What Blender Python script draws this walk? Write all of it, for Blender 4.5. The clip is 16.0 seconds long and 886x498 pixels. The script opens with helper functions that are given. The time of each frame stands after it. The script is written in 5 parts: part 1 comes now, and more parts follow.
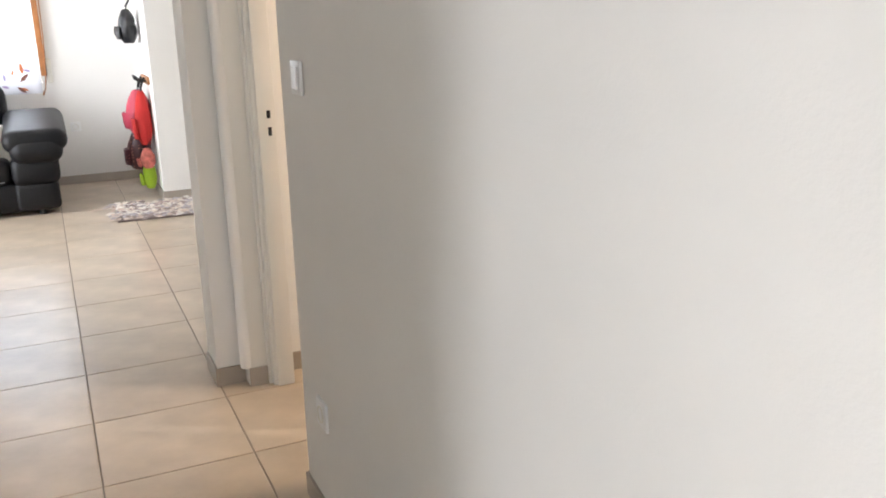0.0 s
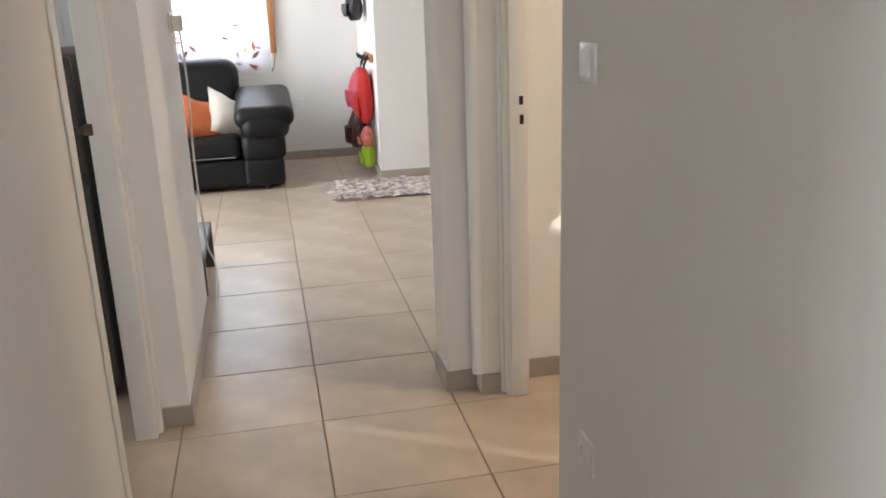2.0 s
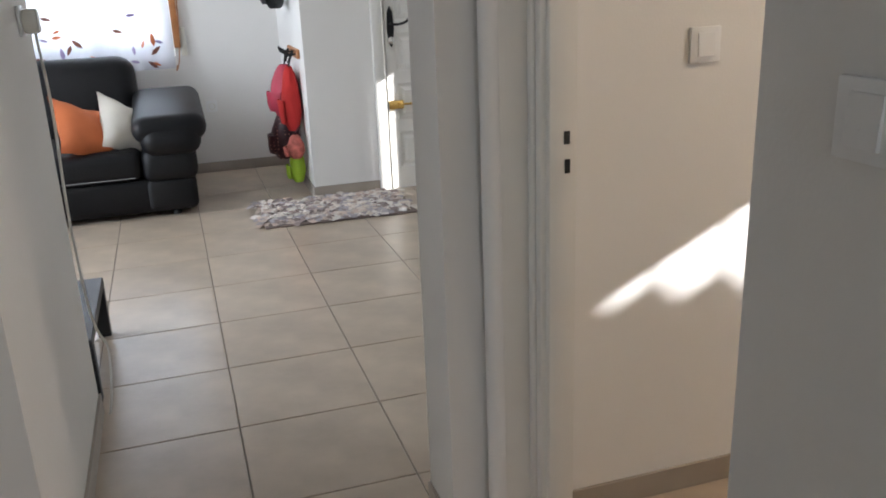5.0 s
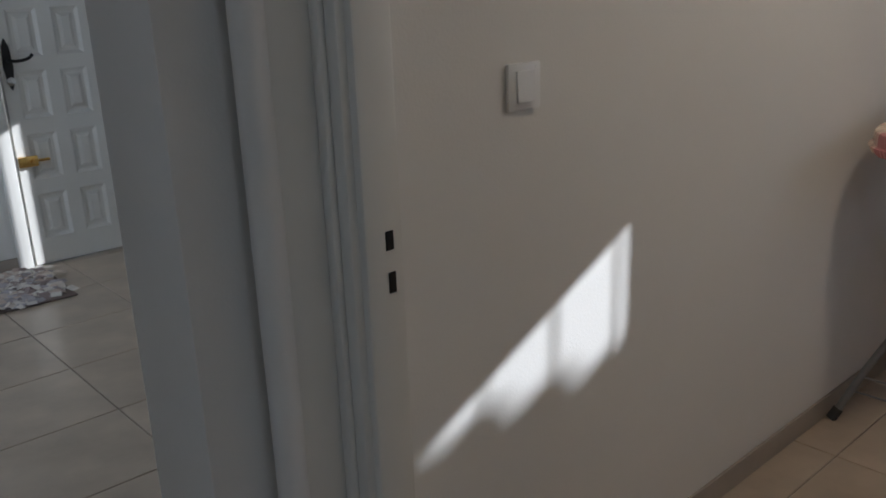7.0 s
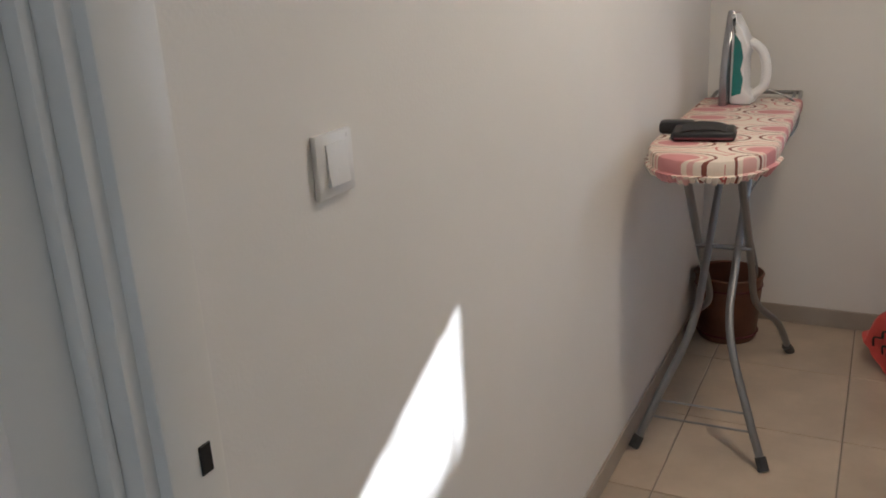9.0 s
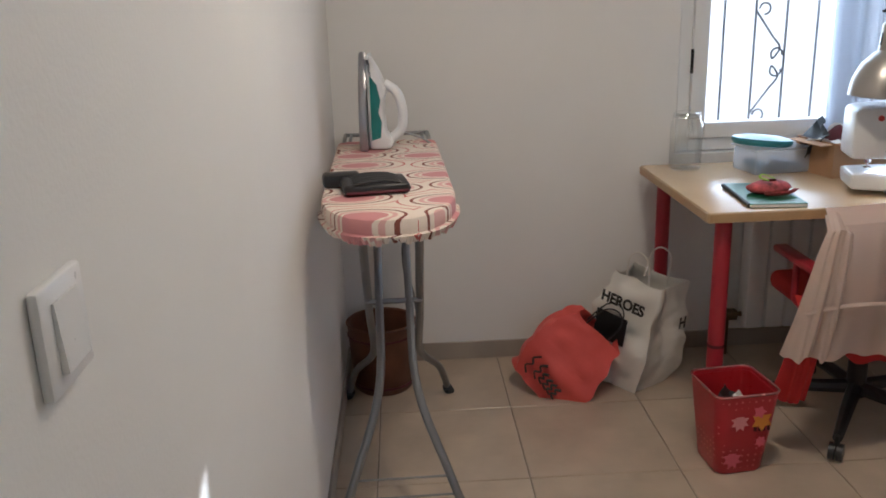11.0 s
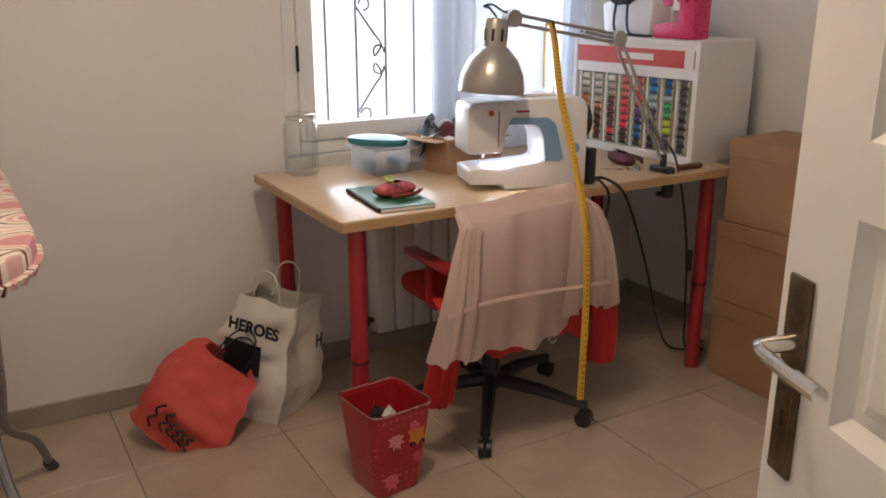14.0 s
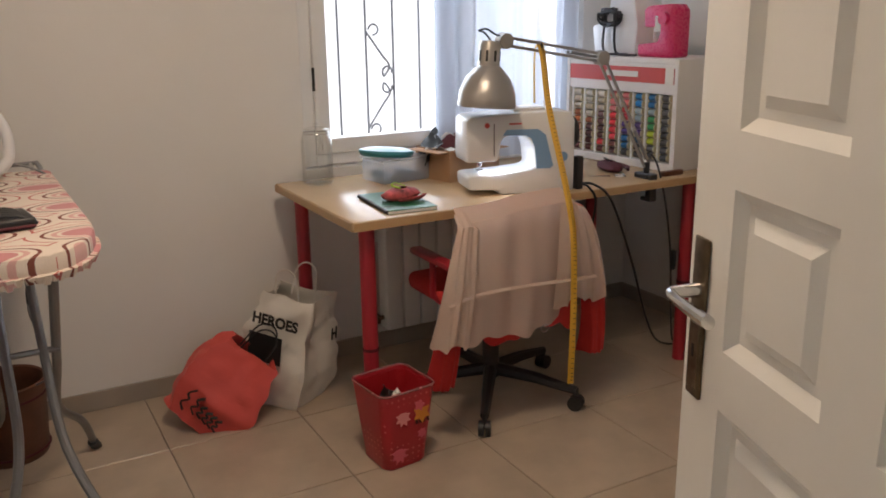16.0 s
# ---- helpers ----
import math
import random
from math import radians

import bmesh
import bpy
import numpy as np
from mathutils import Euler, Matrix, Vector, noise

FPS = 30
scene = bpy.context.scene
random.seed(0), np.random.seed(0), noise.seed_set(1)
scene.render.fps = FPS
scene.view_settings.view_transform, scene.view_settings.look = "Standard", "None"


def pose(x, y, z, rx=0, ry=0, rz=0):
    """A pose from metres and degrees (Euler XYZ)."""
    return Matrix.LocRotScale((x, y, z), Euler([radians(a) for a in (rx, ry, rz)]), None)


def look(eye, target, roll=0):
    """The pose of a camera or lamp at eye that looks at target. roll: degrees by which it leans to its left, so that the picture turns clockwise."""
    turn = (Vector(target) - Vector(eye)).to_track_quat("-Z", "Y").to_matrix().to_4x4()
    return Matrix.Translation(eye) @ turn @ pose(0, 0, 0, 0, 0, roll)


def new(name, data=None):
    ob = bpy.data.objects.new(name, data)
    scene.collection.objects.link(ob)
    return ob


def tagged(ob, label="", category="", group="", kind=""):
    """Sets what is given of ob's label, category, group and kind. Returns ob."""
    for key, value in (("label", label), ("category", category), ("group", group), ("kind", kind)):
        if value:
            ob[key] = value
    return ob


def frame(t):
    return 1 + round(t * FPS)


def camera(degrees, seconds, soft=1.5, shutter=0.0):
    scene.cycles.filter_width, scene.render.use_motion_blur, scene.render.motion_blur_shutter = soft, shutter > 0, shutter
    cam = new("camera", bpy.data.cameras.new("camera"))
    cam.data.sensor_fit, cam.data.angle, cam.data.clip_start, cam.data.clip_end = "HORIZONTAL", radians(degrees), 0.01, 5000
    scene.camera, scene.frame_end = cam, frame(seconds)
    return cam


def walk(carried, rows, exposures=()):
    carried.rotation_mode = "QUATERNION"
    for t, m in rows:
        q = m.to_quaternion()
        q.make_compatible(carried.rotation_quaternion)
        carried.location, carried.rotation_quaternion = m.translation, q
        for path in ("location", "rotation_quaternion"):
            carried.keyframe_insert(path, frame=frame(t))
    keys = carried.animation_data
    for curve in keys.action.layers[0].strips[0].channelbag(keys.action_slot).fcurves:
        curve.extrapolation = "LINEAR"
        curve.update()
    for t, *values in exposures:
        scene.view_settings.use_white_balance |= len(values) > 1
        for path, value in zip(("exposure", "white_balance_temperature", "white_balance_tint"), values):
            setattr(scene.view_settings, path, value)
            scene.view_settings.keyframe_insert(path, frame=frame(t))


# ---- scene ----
cam = camera(55.3, 16.0, soft=1.8)
PATH = [
    (0, (-0.002, 0.267, 1.392), (0.803, 2.016, 0.850), -1.3),
    (0.5, (-0.034, 0.340, 1.392), (0.637, 2.139, 0.834), -0.7),
    (1, (-0.083, 0.426, 1.394), (0.427, 2.272, 0.818), -0.9),
    (1.5, (-0.112, 0.509, 1.394), (0.334, 2.368, 0.808), -2.0),
    (2, (-0.095, 0.650, 1.392), (0.285, 2.525, 0.811), -2.0),
    (2.5, (-0.061, 0.811, 1.396), (0.231, 2.702, 0.813), -2.1),
    (3, (-0.046, 0.965, 1.398), (0.170, 2.866, 0.816), -2.1),
    (3.2, (-0.057, 1.030, 1.396), (0.154, 2.931, 0.812), -2.1),
    (5.3, (-0.070, 1.800, 1.395), (0.617, 3.567, 0.758), -2.1),
    (5.5, (-0.058, 1.885, 1.393), (0.723, 3.610, 0.753), -1.9),
    (6, (-0.057, 2.083, 1.401), (0.979, 3.679, 0.785), -1.8),
    (6.5, (-0.043, 2.233, 1.392), (1.139, 3.725, 0.778), -1.6),
    (7, (0.027, 2.405, 1.386), (1.295, 3.830, 0.785), -2.1),
    (7.5, (0.095, 2.504, 1.387), (1.451, 3.851, 0.797), -1.9),
    (8.2, (0.162, 2.649, 1.405), (1.704, 3.779, 0.817), -2.7),
    (10.3, (0.451, 3.018, 1.435), (2.316, 3.413, 0.830), -2.4),
    (10.5, (0.483, 3.053, 1.430), (2.374, 3.323, 0.838), -2.1),
    (11, (0.542, 3.165, 1.434), (2.456, 3.083, 0.858), -1.8),
    (11.5, (0.575, 3.194, 1.417), (2.454, 2.829, 0.836), -0.6),
    (12, (0.628, 3.173, 1.417), (2.478, 2.672, 0.847), -0.5),
    (12.5, (0.724, 3.128, 1.414), (2.556, 2.582, 0.826), -0.8),
    (13, (0.827, 3.084, 1.406), (2.603, 2.356, 0.842), -0.1),
    (13.5, (0.884, 3.094, 1.400), (2.597, 2.234, 0.829), -0.0),
    (14, (0.871, 3.148, 1.396), (2.524, 2.186, 0.810), 0.0),
    (14.5, (0.801, 3.180, 1.394), (2.460, 2.208, 0.842), 0.7),
    (15, (0.713, 3.196, 1.410), (2.362, 2.190, 0.894), 1.0),
    (15.5, (0.644, 3.237, 1.410), (2.324, 2.288, 0.881), -0.1),
    (16, (0.590, 3.256, 1.408), (2.273, 2.320, 0.870), -0.8),
]
EXPOSURES = [(0.0, 2.45, 6700, 14), (0.5, 1.95, 6700, 14), (1.5, 2.1, 6800, 15), (3.0, 2.05, 6450, 14), (5.5, 1.2, 6100, 12), (6.0, 0.8, 5900, 11), (6.5, 0.45, 5750, 10), (7.0, 0.25, 5650, 10), (7.5, 0.3, 5650, 10), (8.2, 0.85, 5900, 11), (10.3, 1.4, 5200, 9), (11.0, 1.35, 5450, 10), (12.5, 1.35, 6500, 15), (14.0, 1.45, 6350, 16), (16.0, 1.3, 6300, 15)]
walk(cam, [(t, look(eye, target, roll)) for t, eye, target, roll in PATH], EXPOSURES)

# ---- world, sun, large lights ----
SUN_WAY = Vector((1.0, -0.62, 0.494)).normalized()
world = bpy.data.worlds.new("sky_world")
scene.world = world
world.use_nodes = True
wn = world.node_tree.nodes
sky = wn.new("ShaderNodeTexSky")
sky.sky_type, sky.sun_disc = "NISHITA", False
sky.sun_elevation = math.asin(SUN_WAY.z)
sky.sun_rotation = math.atan2(SUN_WAY.x, SUN_WAY.y)
world.node_tree.links.new(sky.outputs[0], wn["Background"].inputs[0])
wn["Background"].inputs[1].default_value = 0.06

sun = new("sun", bpy.data.lights.new("sun", "SUN"))
sun.data.energy, sun.data.angle, sun.data.color = 5.0, radians(0.5), (1.0, 0.97, 0.92)
sun.matrix_world = look(SUN_WAY * 30, (0, 0, 0))


def area_lamp(name, eye, target, w, h, watts, color):
    lamp = new(name, bpy.data.lights.new(name, "AREA"))
    lamp.data.shape, lamp.data.size, lamp.data.size_y = "RECTANGLE", w, h
    lamp.data.energy, lamp.data.color = watts, color
    lamp.matrix_world = look(eye, target)
    return lamp


SKY = (0.86, 0.93, 1.0)
area_lamp("window_light_sewing", (4.05, 1.44, 1.46), (3.0, 1.44, 1.30), 1.4, 1.25, 11.5, SKY)
area_lamp("window_light_living", (-0.5, 8.52, 1.5), (-0.5, 7.5, 1.5), 1.0, 1.25, 11, SKY)
# unseen fill added at the west side to lift living room and entry
area_lamp("fill_light_living_west", (-2.95, 6.2, 1.35), (0, 6.2, 1.2), 1.8, 2.0, 31, SKY)
area_lamp("window_light_bedroom", (-2.93, -1.9, 1.4), (0, 0.9, 1.2), 0.4, 1.1, 18, SKY)
# unseen fill added at the south end to brighten the hall
area_lamp("fill_light_hall", (0.0, -1.68, 1.5), (0.1, 2.0, 1.2), 0.6, 1.0, 4.2, SKY)
# weak unseen fill added to lift the dark kitchen
area_lamp("fill_light_kitchen", (-2.48, 3.1, 1.5), (-0.8, 3.4, 1.0), 0.7, 0.8, 3, SKY)
area_lamp("machine_light", (3.05, 1.69, 0.79 + 0.112), (3.05, 1.60, 0.79), 0.03, 0.02, 0.15, (0.86, 0.93, 1.0))
bulb = area_lamp("ceiling_bulb", (2.1, 2.6, 2.47), (2.1, 2.6, 0), 0.3, 0.3, 6.6, (1.0, 0.78, 0.54))
bulb.data.shape = "DISK"

# ---- materials ----


def mat(name, color, rough=0.6, metal=0.0, var=0.08, scale=6.0, bump=0.05, fine=90.0, spec=0.5, trans=0.0, alpha=1.0, rnd=0.0, island=False):
    m = bpy.data.materials.new(name)
    m.use_nodes = True
    n, l = m.node_tree.nodes, m.node_tree.links
    b = n["Principled BSDF"]
    b.inputs["Roughness"].default_value = rough
    b.inputs["Metallic"].default_value = metal
    b.inputs["Specular IOR Level"].default_value = spec
    b.inputs["Transmission Weight"].default_value = trans
    b.inputs["Alpha"].default_value = alpha
    co = n.new("ShaderNodeTexCoord")
    big = n.new("ShaderNodeTexNoise")
    big.inputs["Scale"].default_value, big.inputs["Detail"].default_value = scale, 5
    small = n.new("ShaderNodeTexNoise")
    small.inputs["Scale"].default_value, small.inputs["Detail"].default_value = fine, 3
    for t in (big, small):
        l.new(co.outputs["Object"], t.inputs["Vector"])
    mix = n.new("ShaderNodeMix")
    mix.data_type = "RGBA"
    mix.inputs["A"].default_value = (*[c * (1 - var) for c in color], 1)
    mix.inputs["B"].default_value = (*[min(1, c * (1 + var)) for c in color], 1)
    ramp = n.new("ShaderNodeMapRange")
    ramp.inputs["From Min"].default_value, ramp.inputs["From Max"].default_value = 0.3, 0.7
    l.new(big.outputs["Fac"], ramp.inputs["Value"])
    l.new(ramp.outputs["Result"], mix.inputs["Factor"])
    out = mix.outputs["Result"]
    if rnd:
        info = n.new("ShaderNodeNewGeometry" if island else "ShaderNodeObjectInfo")
        val = n.new("ShaderNodeMapRange")
        val.inputs["To Min"].default_value, val.inputs["To Max"].default_value = 1 - rnd, 1 + rnd
        l.new(info.outputs["Random Per Island" if island else "Random"], val.inputs["Value"])
        hsv = n.new("ShaderNodeHueSaturation")
        l.new(out, hsv.inputs["Color"])
        l.new(val.outputs["Result"], hsv.inputs["Value"])
        out = hsv.outputs["Color"]
    l.new(out, b.inputs["Base Color"])
    rr = n.new("ShaderNodeMapRange")
    rr.inputs["To Min"].default_value, rr.inputs["To Max"].default_value = max(0.02, rough - 0.07), min(1, rough + 0.07)
    l.new(small.outputs["Fac"], rr.inputs["Value"])
    l.new(rr.outputs["Result"], b.inputs["Roughness"])
    if bump:
        bp = n.new("ShaderNodeBump")
        bp.inputs["Strength"].default_value, bp.inputs["Distance"].default_value = bump, 0.004
        l.new(small.outputs["Fac"], bp.inputs["Height"])
        l.new(bp.outputs["Normal"], b.inputs["Normal"])
    return m


def clear(name, color, rough=0.02):
    m = bpy.data.materials.new(name)
    m.use_nodes = True
    n, l = m.node_tree.nodes, m.node_tree.links
    n.remove(n["Principled BSDF"])
    b = n.new("ShaderNodeBsdfGlossy")
    tr = n.new("ShaderNodeBsdfTransparent")
    tr.inputs[0].default_value = (*color, 1)
    b.inputs["Roughness"].default_value = rough
    lw = n.new("ShaderNodeLayerWeight")
    lw.inputs[0].default_value = 0.12
    mx = n.new("ShaderNodeMixShader")
    l.new(lw.outputs["Facing"], mx.inputs[0])
    l.new(tr.outputs[0], mx.inputs[1])
    l.new(b.outputs[0], mx.inputs[2])
    l.new(mx.outputs[0], n["Material Output"].inputs[0])
    return m


def sheer(name, color, open_part):
    """Thin woven cloth: part open, part lit through."""
    m = bpy.data.materials.new(name)
    m.use_nodes = True
    n, l = m.node_tree.nodes, m.node_tree.links
    b = n["Principled BSDF"]
    b.inputs["Base Color"].default_value, b.inputs["Roughness"].default_value = (*color, 1), 0.9
    tl, tp = n.new("ShaderNodeBsdfTranslucent"), n.new("ShaderNodeBsdfTransparent")
    tl.inputs[0].default_value = (*color, 1)
    no = n.new("ShaderNodeTexNoise")
    no.inputs["Scale"].default_value = 220
    bp = n.new("ShaderNodeBump")
    bp.inputs["Strength"].default_value, bp.inputs["Distance"].default_value = 0.3, 0.002
    l.new(no.outputs["Fac"], bp.inputs["Height"])
    l.new(bp.outputs["Normal"], b.inputs["Normal"])
    m1, m2 = n.new("ShaderNodeMixShader"), n.new("ShaderNodeMixShader")
    m1.inputs[0].default_value, m2.inputs[0].default_value = 0.55, open_part
    l.new(b.outputs[0], m1.inputs[1])
    l.new(tl.outputs[0], m1.inputs[2])
    l.new(m1.outputs[0], m2.inputs[1])
    l.new(tp.outputs[0], m2.inputs[2])
    l.new(m2.outputs[0], n["Material Output"].inputs[0])
    return m


def rings_mat(name):
    """Cotton print of pink ovals ringed in brown and red on cream."""
    m = mat(name, (0.82, 0.74, 0.66), 0.9, var=0.05, bump=0.2, fine=300)
    n, l = m.node_tree.nodes, m.node_tree.links
    co = n.new("ShaderNodeTexCoord")
    mp = n.new("ShaderNodeMapping")
    mp.inputs["Scale"].default_value = (6.8, 4.2, 3.0)
    vo = n.new("ShaderNodeTexVoronoi")
    vo.voronoi_dimensions = "2D"
    vo.inputs["Scale"].default_value = 1.0
    vo.inputs["Randomness"].default_value = 0.55
    cr = n.new("ShaderNodeValToRGB")
    cr.color_ramp.interpolation = "CONSTANT"
    e = cr.color_ramp.elements
    cream, pink, brown, red = (0.80, 0.70, 0.60, 1), (0.62, 0.28, 0.28, 1), (0.22, 0.07, 0.05, 1), (0.55, 0.14, 0.12, 1)
    e[0].position, e[0].color = 0.0, pink
    e[1].position, e[1].color = 0.24, cream
    for p, c in ((0.28, (0.70, 0.42, 0.38, 1)), (0.33, cream), (0.39, brown), (0.425, cream), (0.54, red), (0.565, cream)):
        x = e.new(p)
        x.color = c
    l.new(co.outputs["Object"], mp.inputs[0])
    l.new(mp.outputs[0], vo.inputs["Vector"])
    l.new(vo.outputs["Distance"], cr.inputs[0])
    l.new(cr.outputs[0], n["Principled BSDF"].inputs["Base Color"])
    return m


def dots_mat(name, base, dot, scale, size):
    m = mat(name, base, 0.35, var=0.04, bump=0.02)
    n, l = m.node_tree.nodes, m.node_tree.links
    co = n.new("ShaderNodeTexCoord")
    vo = n.new("ShaderNodeTexVoronoi")
    vo.inputs["Scale"].default_value, vo.inputs["Randomness"].default_value = scale, 0.15
    lt = n.new("ShaderNodeMath")
    lt.operation = "LESS_THAN"
    lt.inputs[1].default_value = size
    mx = n.new("ShaderNodeMix")
    mx.data_type = "RGBA"
    mx.inputs["A"].default_value, mx.inputs["B"].default_value = (*base, 1), (*dot, 1)
    l.new(co.outputs["Object"], vo.inputs["Vector"])
    l.new(vo.outputs["Distance"], lt.inputs[0])
    l.new(lt.outputs[0], mx.inputs["Factor"])
    l.new(mx.outputs["Result"], n["Principled BSDF"].inputs["Base Color"])
    return m


def tile_mat(name, color):
    m = mat(name, color, 0.3, var=0.16, scale=4.5, bump=0.0, fine=9, rnd=0.06)
    b = m.node_tree.nodes["Principled BSDF"]
    m.node_tree.links.remove(b.inputs["Roughness"].links[0])
    b.inputs["Roughness"].default_value = 0.30
    return m


PAINT = mat("white_wall_paint", (0.79, 0.775, 0.745), 0.75, var=0.03, scale=1.5, bump=0.12, fine=160)
CEIL = mat("ceiling_paint", (0.82, 0.81, 0.79), 0.85, var=0.02, scale=1.5, bump=0.08)
GLOSSWHITE = mat("white_gloss_paint", (0.76, 0.745, 0.70), 0.38, var=0.03, scale=4, bump=0.05, fine=60)
TILE = tile_mat("beige_floor_tile", (0.49, 0.40, 0.305))
GROUT = mat("grey_grout", (0.27, 0.23, 0.19), 0.9, var=0.1)
BASE = mat("baseboard_tile", (0.36, 0.315, 0.265), 0.35, var=0.1, scale=5)
PLASTIC = mat("white_plastic", (0.80, 0.80, 0.79), 0.3, var=0.01, bump=0.0)
CREAMPL = mat("cream_plastic", (0.72, 0.70, 0.62), 0.35, var=0.02, bump=0.0)
DARKPL = mat("black_plastic", (0.015, 0.015, 0.017), 0.4, var=0.1, bump=0.02)
BRASS = mat("brass", (0.75, 0.5, 0.16), 0.25, metal=1.0, var=0.1)
BRONZE = mat("aged_bronze", (0.16, 0.12, 0.075), 0.38, metal=1.0, var=0.35, scale=30)
IRON = mat("dark_iron", (0.03, 0.03, 0.03), 0.5, metal=0.6, var=0.2)
CHROME = mat("chrome", (0.7, 0.7, 0.7), 0.15, metal=1.0, var=0.03)
TUBE = mat("grey_painted_tube", (0.27, 0.275, 0.28), 0.32, metal=0.7, var=0.08)
LEATHER = mat("black_leather", (0.005, 0.005, 0.006), 0.45, spec=0.28, var=0.25, scale=9, bump=0.35, fine=120)
ORANGE = mat("orange_cloth", (0.55, 0.15, 0.05), 0.9, bump=0.3, fine=250)
CREAM = mat("cream_cloth", (0.72, 0.68, 0.60), 0.9, bump=0.3, fine=250)
BEECH = mat("beech_laminate", (0.56, 0.41, 0.25), 0.22, var=0.07, scale=3, bump=0.02)
BEECHEDGE = mat("beech_edge", (0.46, 0.30, 0.15), 0.4, var=0.1, scale=8)
REDMETAL = mat("red_lacquer", (0.36, 0.022, 0.035), 0.35, var=0.08)
REDCLOTH = mat("red_cloth", (0.50, 0.025, 0.022), 0.9, var=0.1, bump=0.3, fine=260)
SHIRT = sheer("pale_pink_shirt_cloth", (0.86, 0.74, 0.66), 0.02)
CURTAIN = sheer("white_sheer_curtain", (0.52, 0.55, 0.62), 0.10)
CORAL = mat("coral_bag_paper", (0.66, 0.09, 0.075), 0.55, var=0.08, scale=8, bump=0.1)
BAGWHITE = mat("white_bag_paper", (0.72, 0.69, 0.63), 0.5, var=0.05, scale=8, bump=0.1)
INK = mat("black_ink", (0.012, 0.011, 0.011), 0.6, var=0.1, bump=0.0)
REDBIN = dots_mat("red_dotted_tin", (0.42, 0.018, 0.03), (0.62, 0.12, 0.12), 48, 0.19)
REDPL = mat("red_plastic", (0.42, 0.015, 0.02), 0.3, var=0.05)
TERRA = mat("brown_leather_tub", (0.13, 0.05, 0.026), 0.5, var=0.3, scale=9)
CARD = mat("cardboard", (0.36, 0.21, 0.11), 0.85, var=0.1, scale=5, bump=0.1)
GLASS = clear("window_glass", (0.96, 0.98, 0.98))
JARGLASS = clear("jar_glass", (0.985, 0.99, 0.987))
TUBPL = sheer("frosted_tub_plastic", (0.80, 0.84, 0.88), 0.62)
TEAL = mat("teal_plastic", (0.03, 0.22, 0.27), 0.35, var=0.05)
SILVER = mat("silver_lamp_paint", (0.42, 0.40, 0.37), 0.36, metal=0.75, var=0.05)
MACHINE = mat("machine_white", (0.78, 0.79, 0.80), 0.3, var=0.01, bump=0.0)
BLUE = mat("pale_blue_plastic", (0.22, 0.38, 0.60), 0.35, var=0.03)
PINK = mat("hot_pink_plastic", (0.65, 0.035, 0.14), 0.28, var=0.04)
YELLOW = mat("yellow_tape", (0.62, 0.36, 0.03), 0.5, var=0.05)
GREEN = mat("green_cover", (0.02, 0.13, 0.06), 0.35, var=0.1)
PAPER = mat("paper", (0.78, 0.77, 0.73), 0.8, var=0.03)
BANNER = mat("red_banner", (0.55, 0.07, 0.06), 0.4, var=0.03)
RINGS = rings_mat("oval_print_cotton")
IRONTEAL = mat("teal_tank", (0.02, 0.20, 0.19), 0.2, var=0.2)
SOLE = mat("steel_soleplate", (0.36, 0.36, 0.38), 0.3, metal=1.0)
FRIDGE = mat("dark_grey_fridge", (0.075, 0.066, 0.055), 0.4, var=0.06)
WOOD = mat("orange_wood", (0.42, 0.17, 0.055), 0.45, var=0.2, scale=12)
MAROON = mat("maroon_cloth", (0.09, 0.012, 0.02), 0.7, var=0.15)
RUBBER = mat("rubber", (0.05, 0.05, 0.052), 0.7)
CABLE = mat("white_cable", (0.72, 0.70, 0.64), 0.5, var=0.03)
GROUND = mat("pale_ground", (0.42, 0.38, 0.32), 0.9, var=0.15)
STUCCO = mat("pale_stucco", (0.75, 0.66, 0.58), 0.9, var=0.05)
ROOFTILE = mat("clay_roof_tile", (0.42, 0.20, 0.12), 0.8, var=0.15)

# ---- mesh helpers ----


def box(bm, x0, x1, y0, y1, z0, z1, bev=0.0, seg=2, m=None):
    r = bmesh.ops.create_cube(bm, size=1)
    vs = r["verts"]
    bmesh.ops.transform(bm, matrix=Matrix.Translation(((x0 + x1) / 2, (y0 + y1) / 2, (z0 + z1) / 2)) @ Matrix.Diagonal((x1 - x0, y1 - y0, z1 - z0, 1)), verts=vs)
    if bev:
        es = list({e for v in vs for e in v.link_edges})
        out = bmesh.ops.bevel(bm, geom=es, offset=bev, segments=seg, affect="EDGES", profile=0.5)
        vs = list({v for f in out["faces"] for v in f.verts} | {v for v in vs if v.is_valid})
    if m is not None:
        bmesh.ops.transform(bm, matrix=m, verts=[v for v in vs if v.is_valid])
    return bm


def tube(bm, pts, r, seg=8, cap=True, flat=1.0):
    """A tube along points; r may be one number or one for each point."""
    pts = [Vector(p) for p in pts]
    rs = r if isinstance(r, (list, tuple)) else [r] * len(pts)
    rings, side = [], None
    for i, p in enumerate(pts):
        d = (pts[min(i + 1, len(pts) - 1)] - pts[max(i - 1, 0)]).normalized()
        if side is None:
            side = d.orthogonal().normalized()
        side = (side - d * side.dot(d)).normalized()
        up = d.cross(side)
        rings.append([bm.verts.new(p + (side * math.cos(a) + up * math.sin(a) * flat) * rs[i]) for a in [2 * math.pi * k / seg for k in range(seg)]])
    for a, b in zip(rings, rings[1:]):
        for k in range(seg):
            bm.faces.new((a[k], a[(k + 1) % seg], b[(k + 1) % seg], b[k]))
    if cap:
        bm.faces.new(rings[0][::-1])
        bm.faces.new(rings[-1])
    return bm


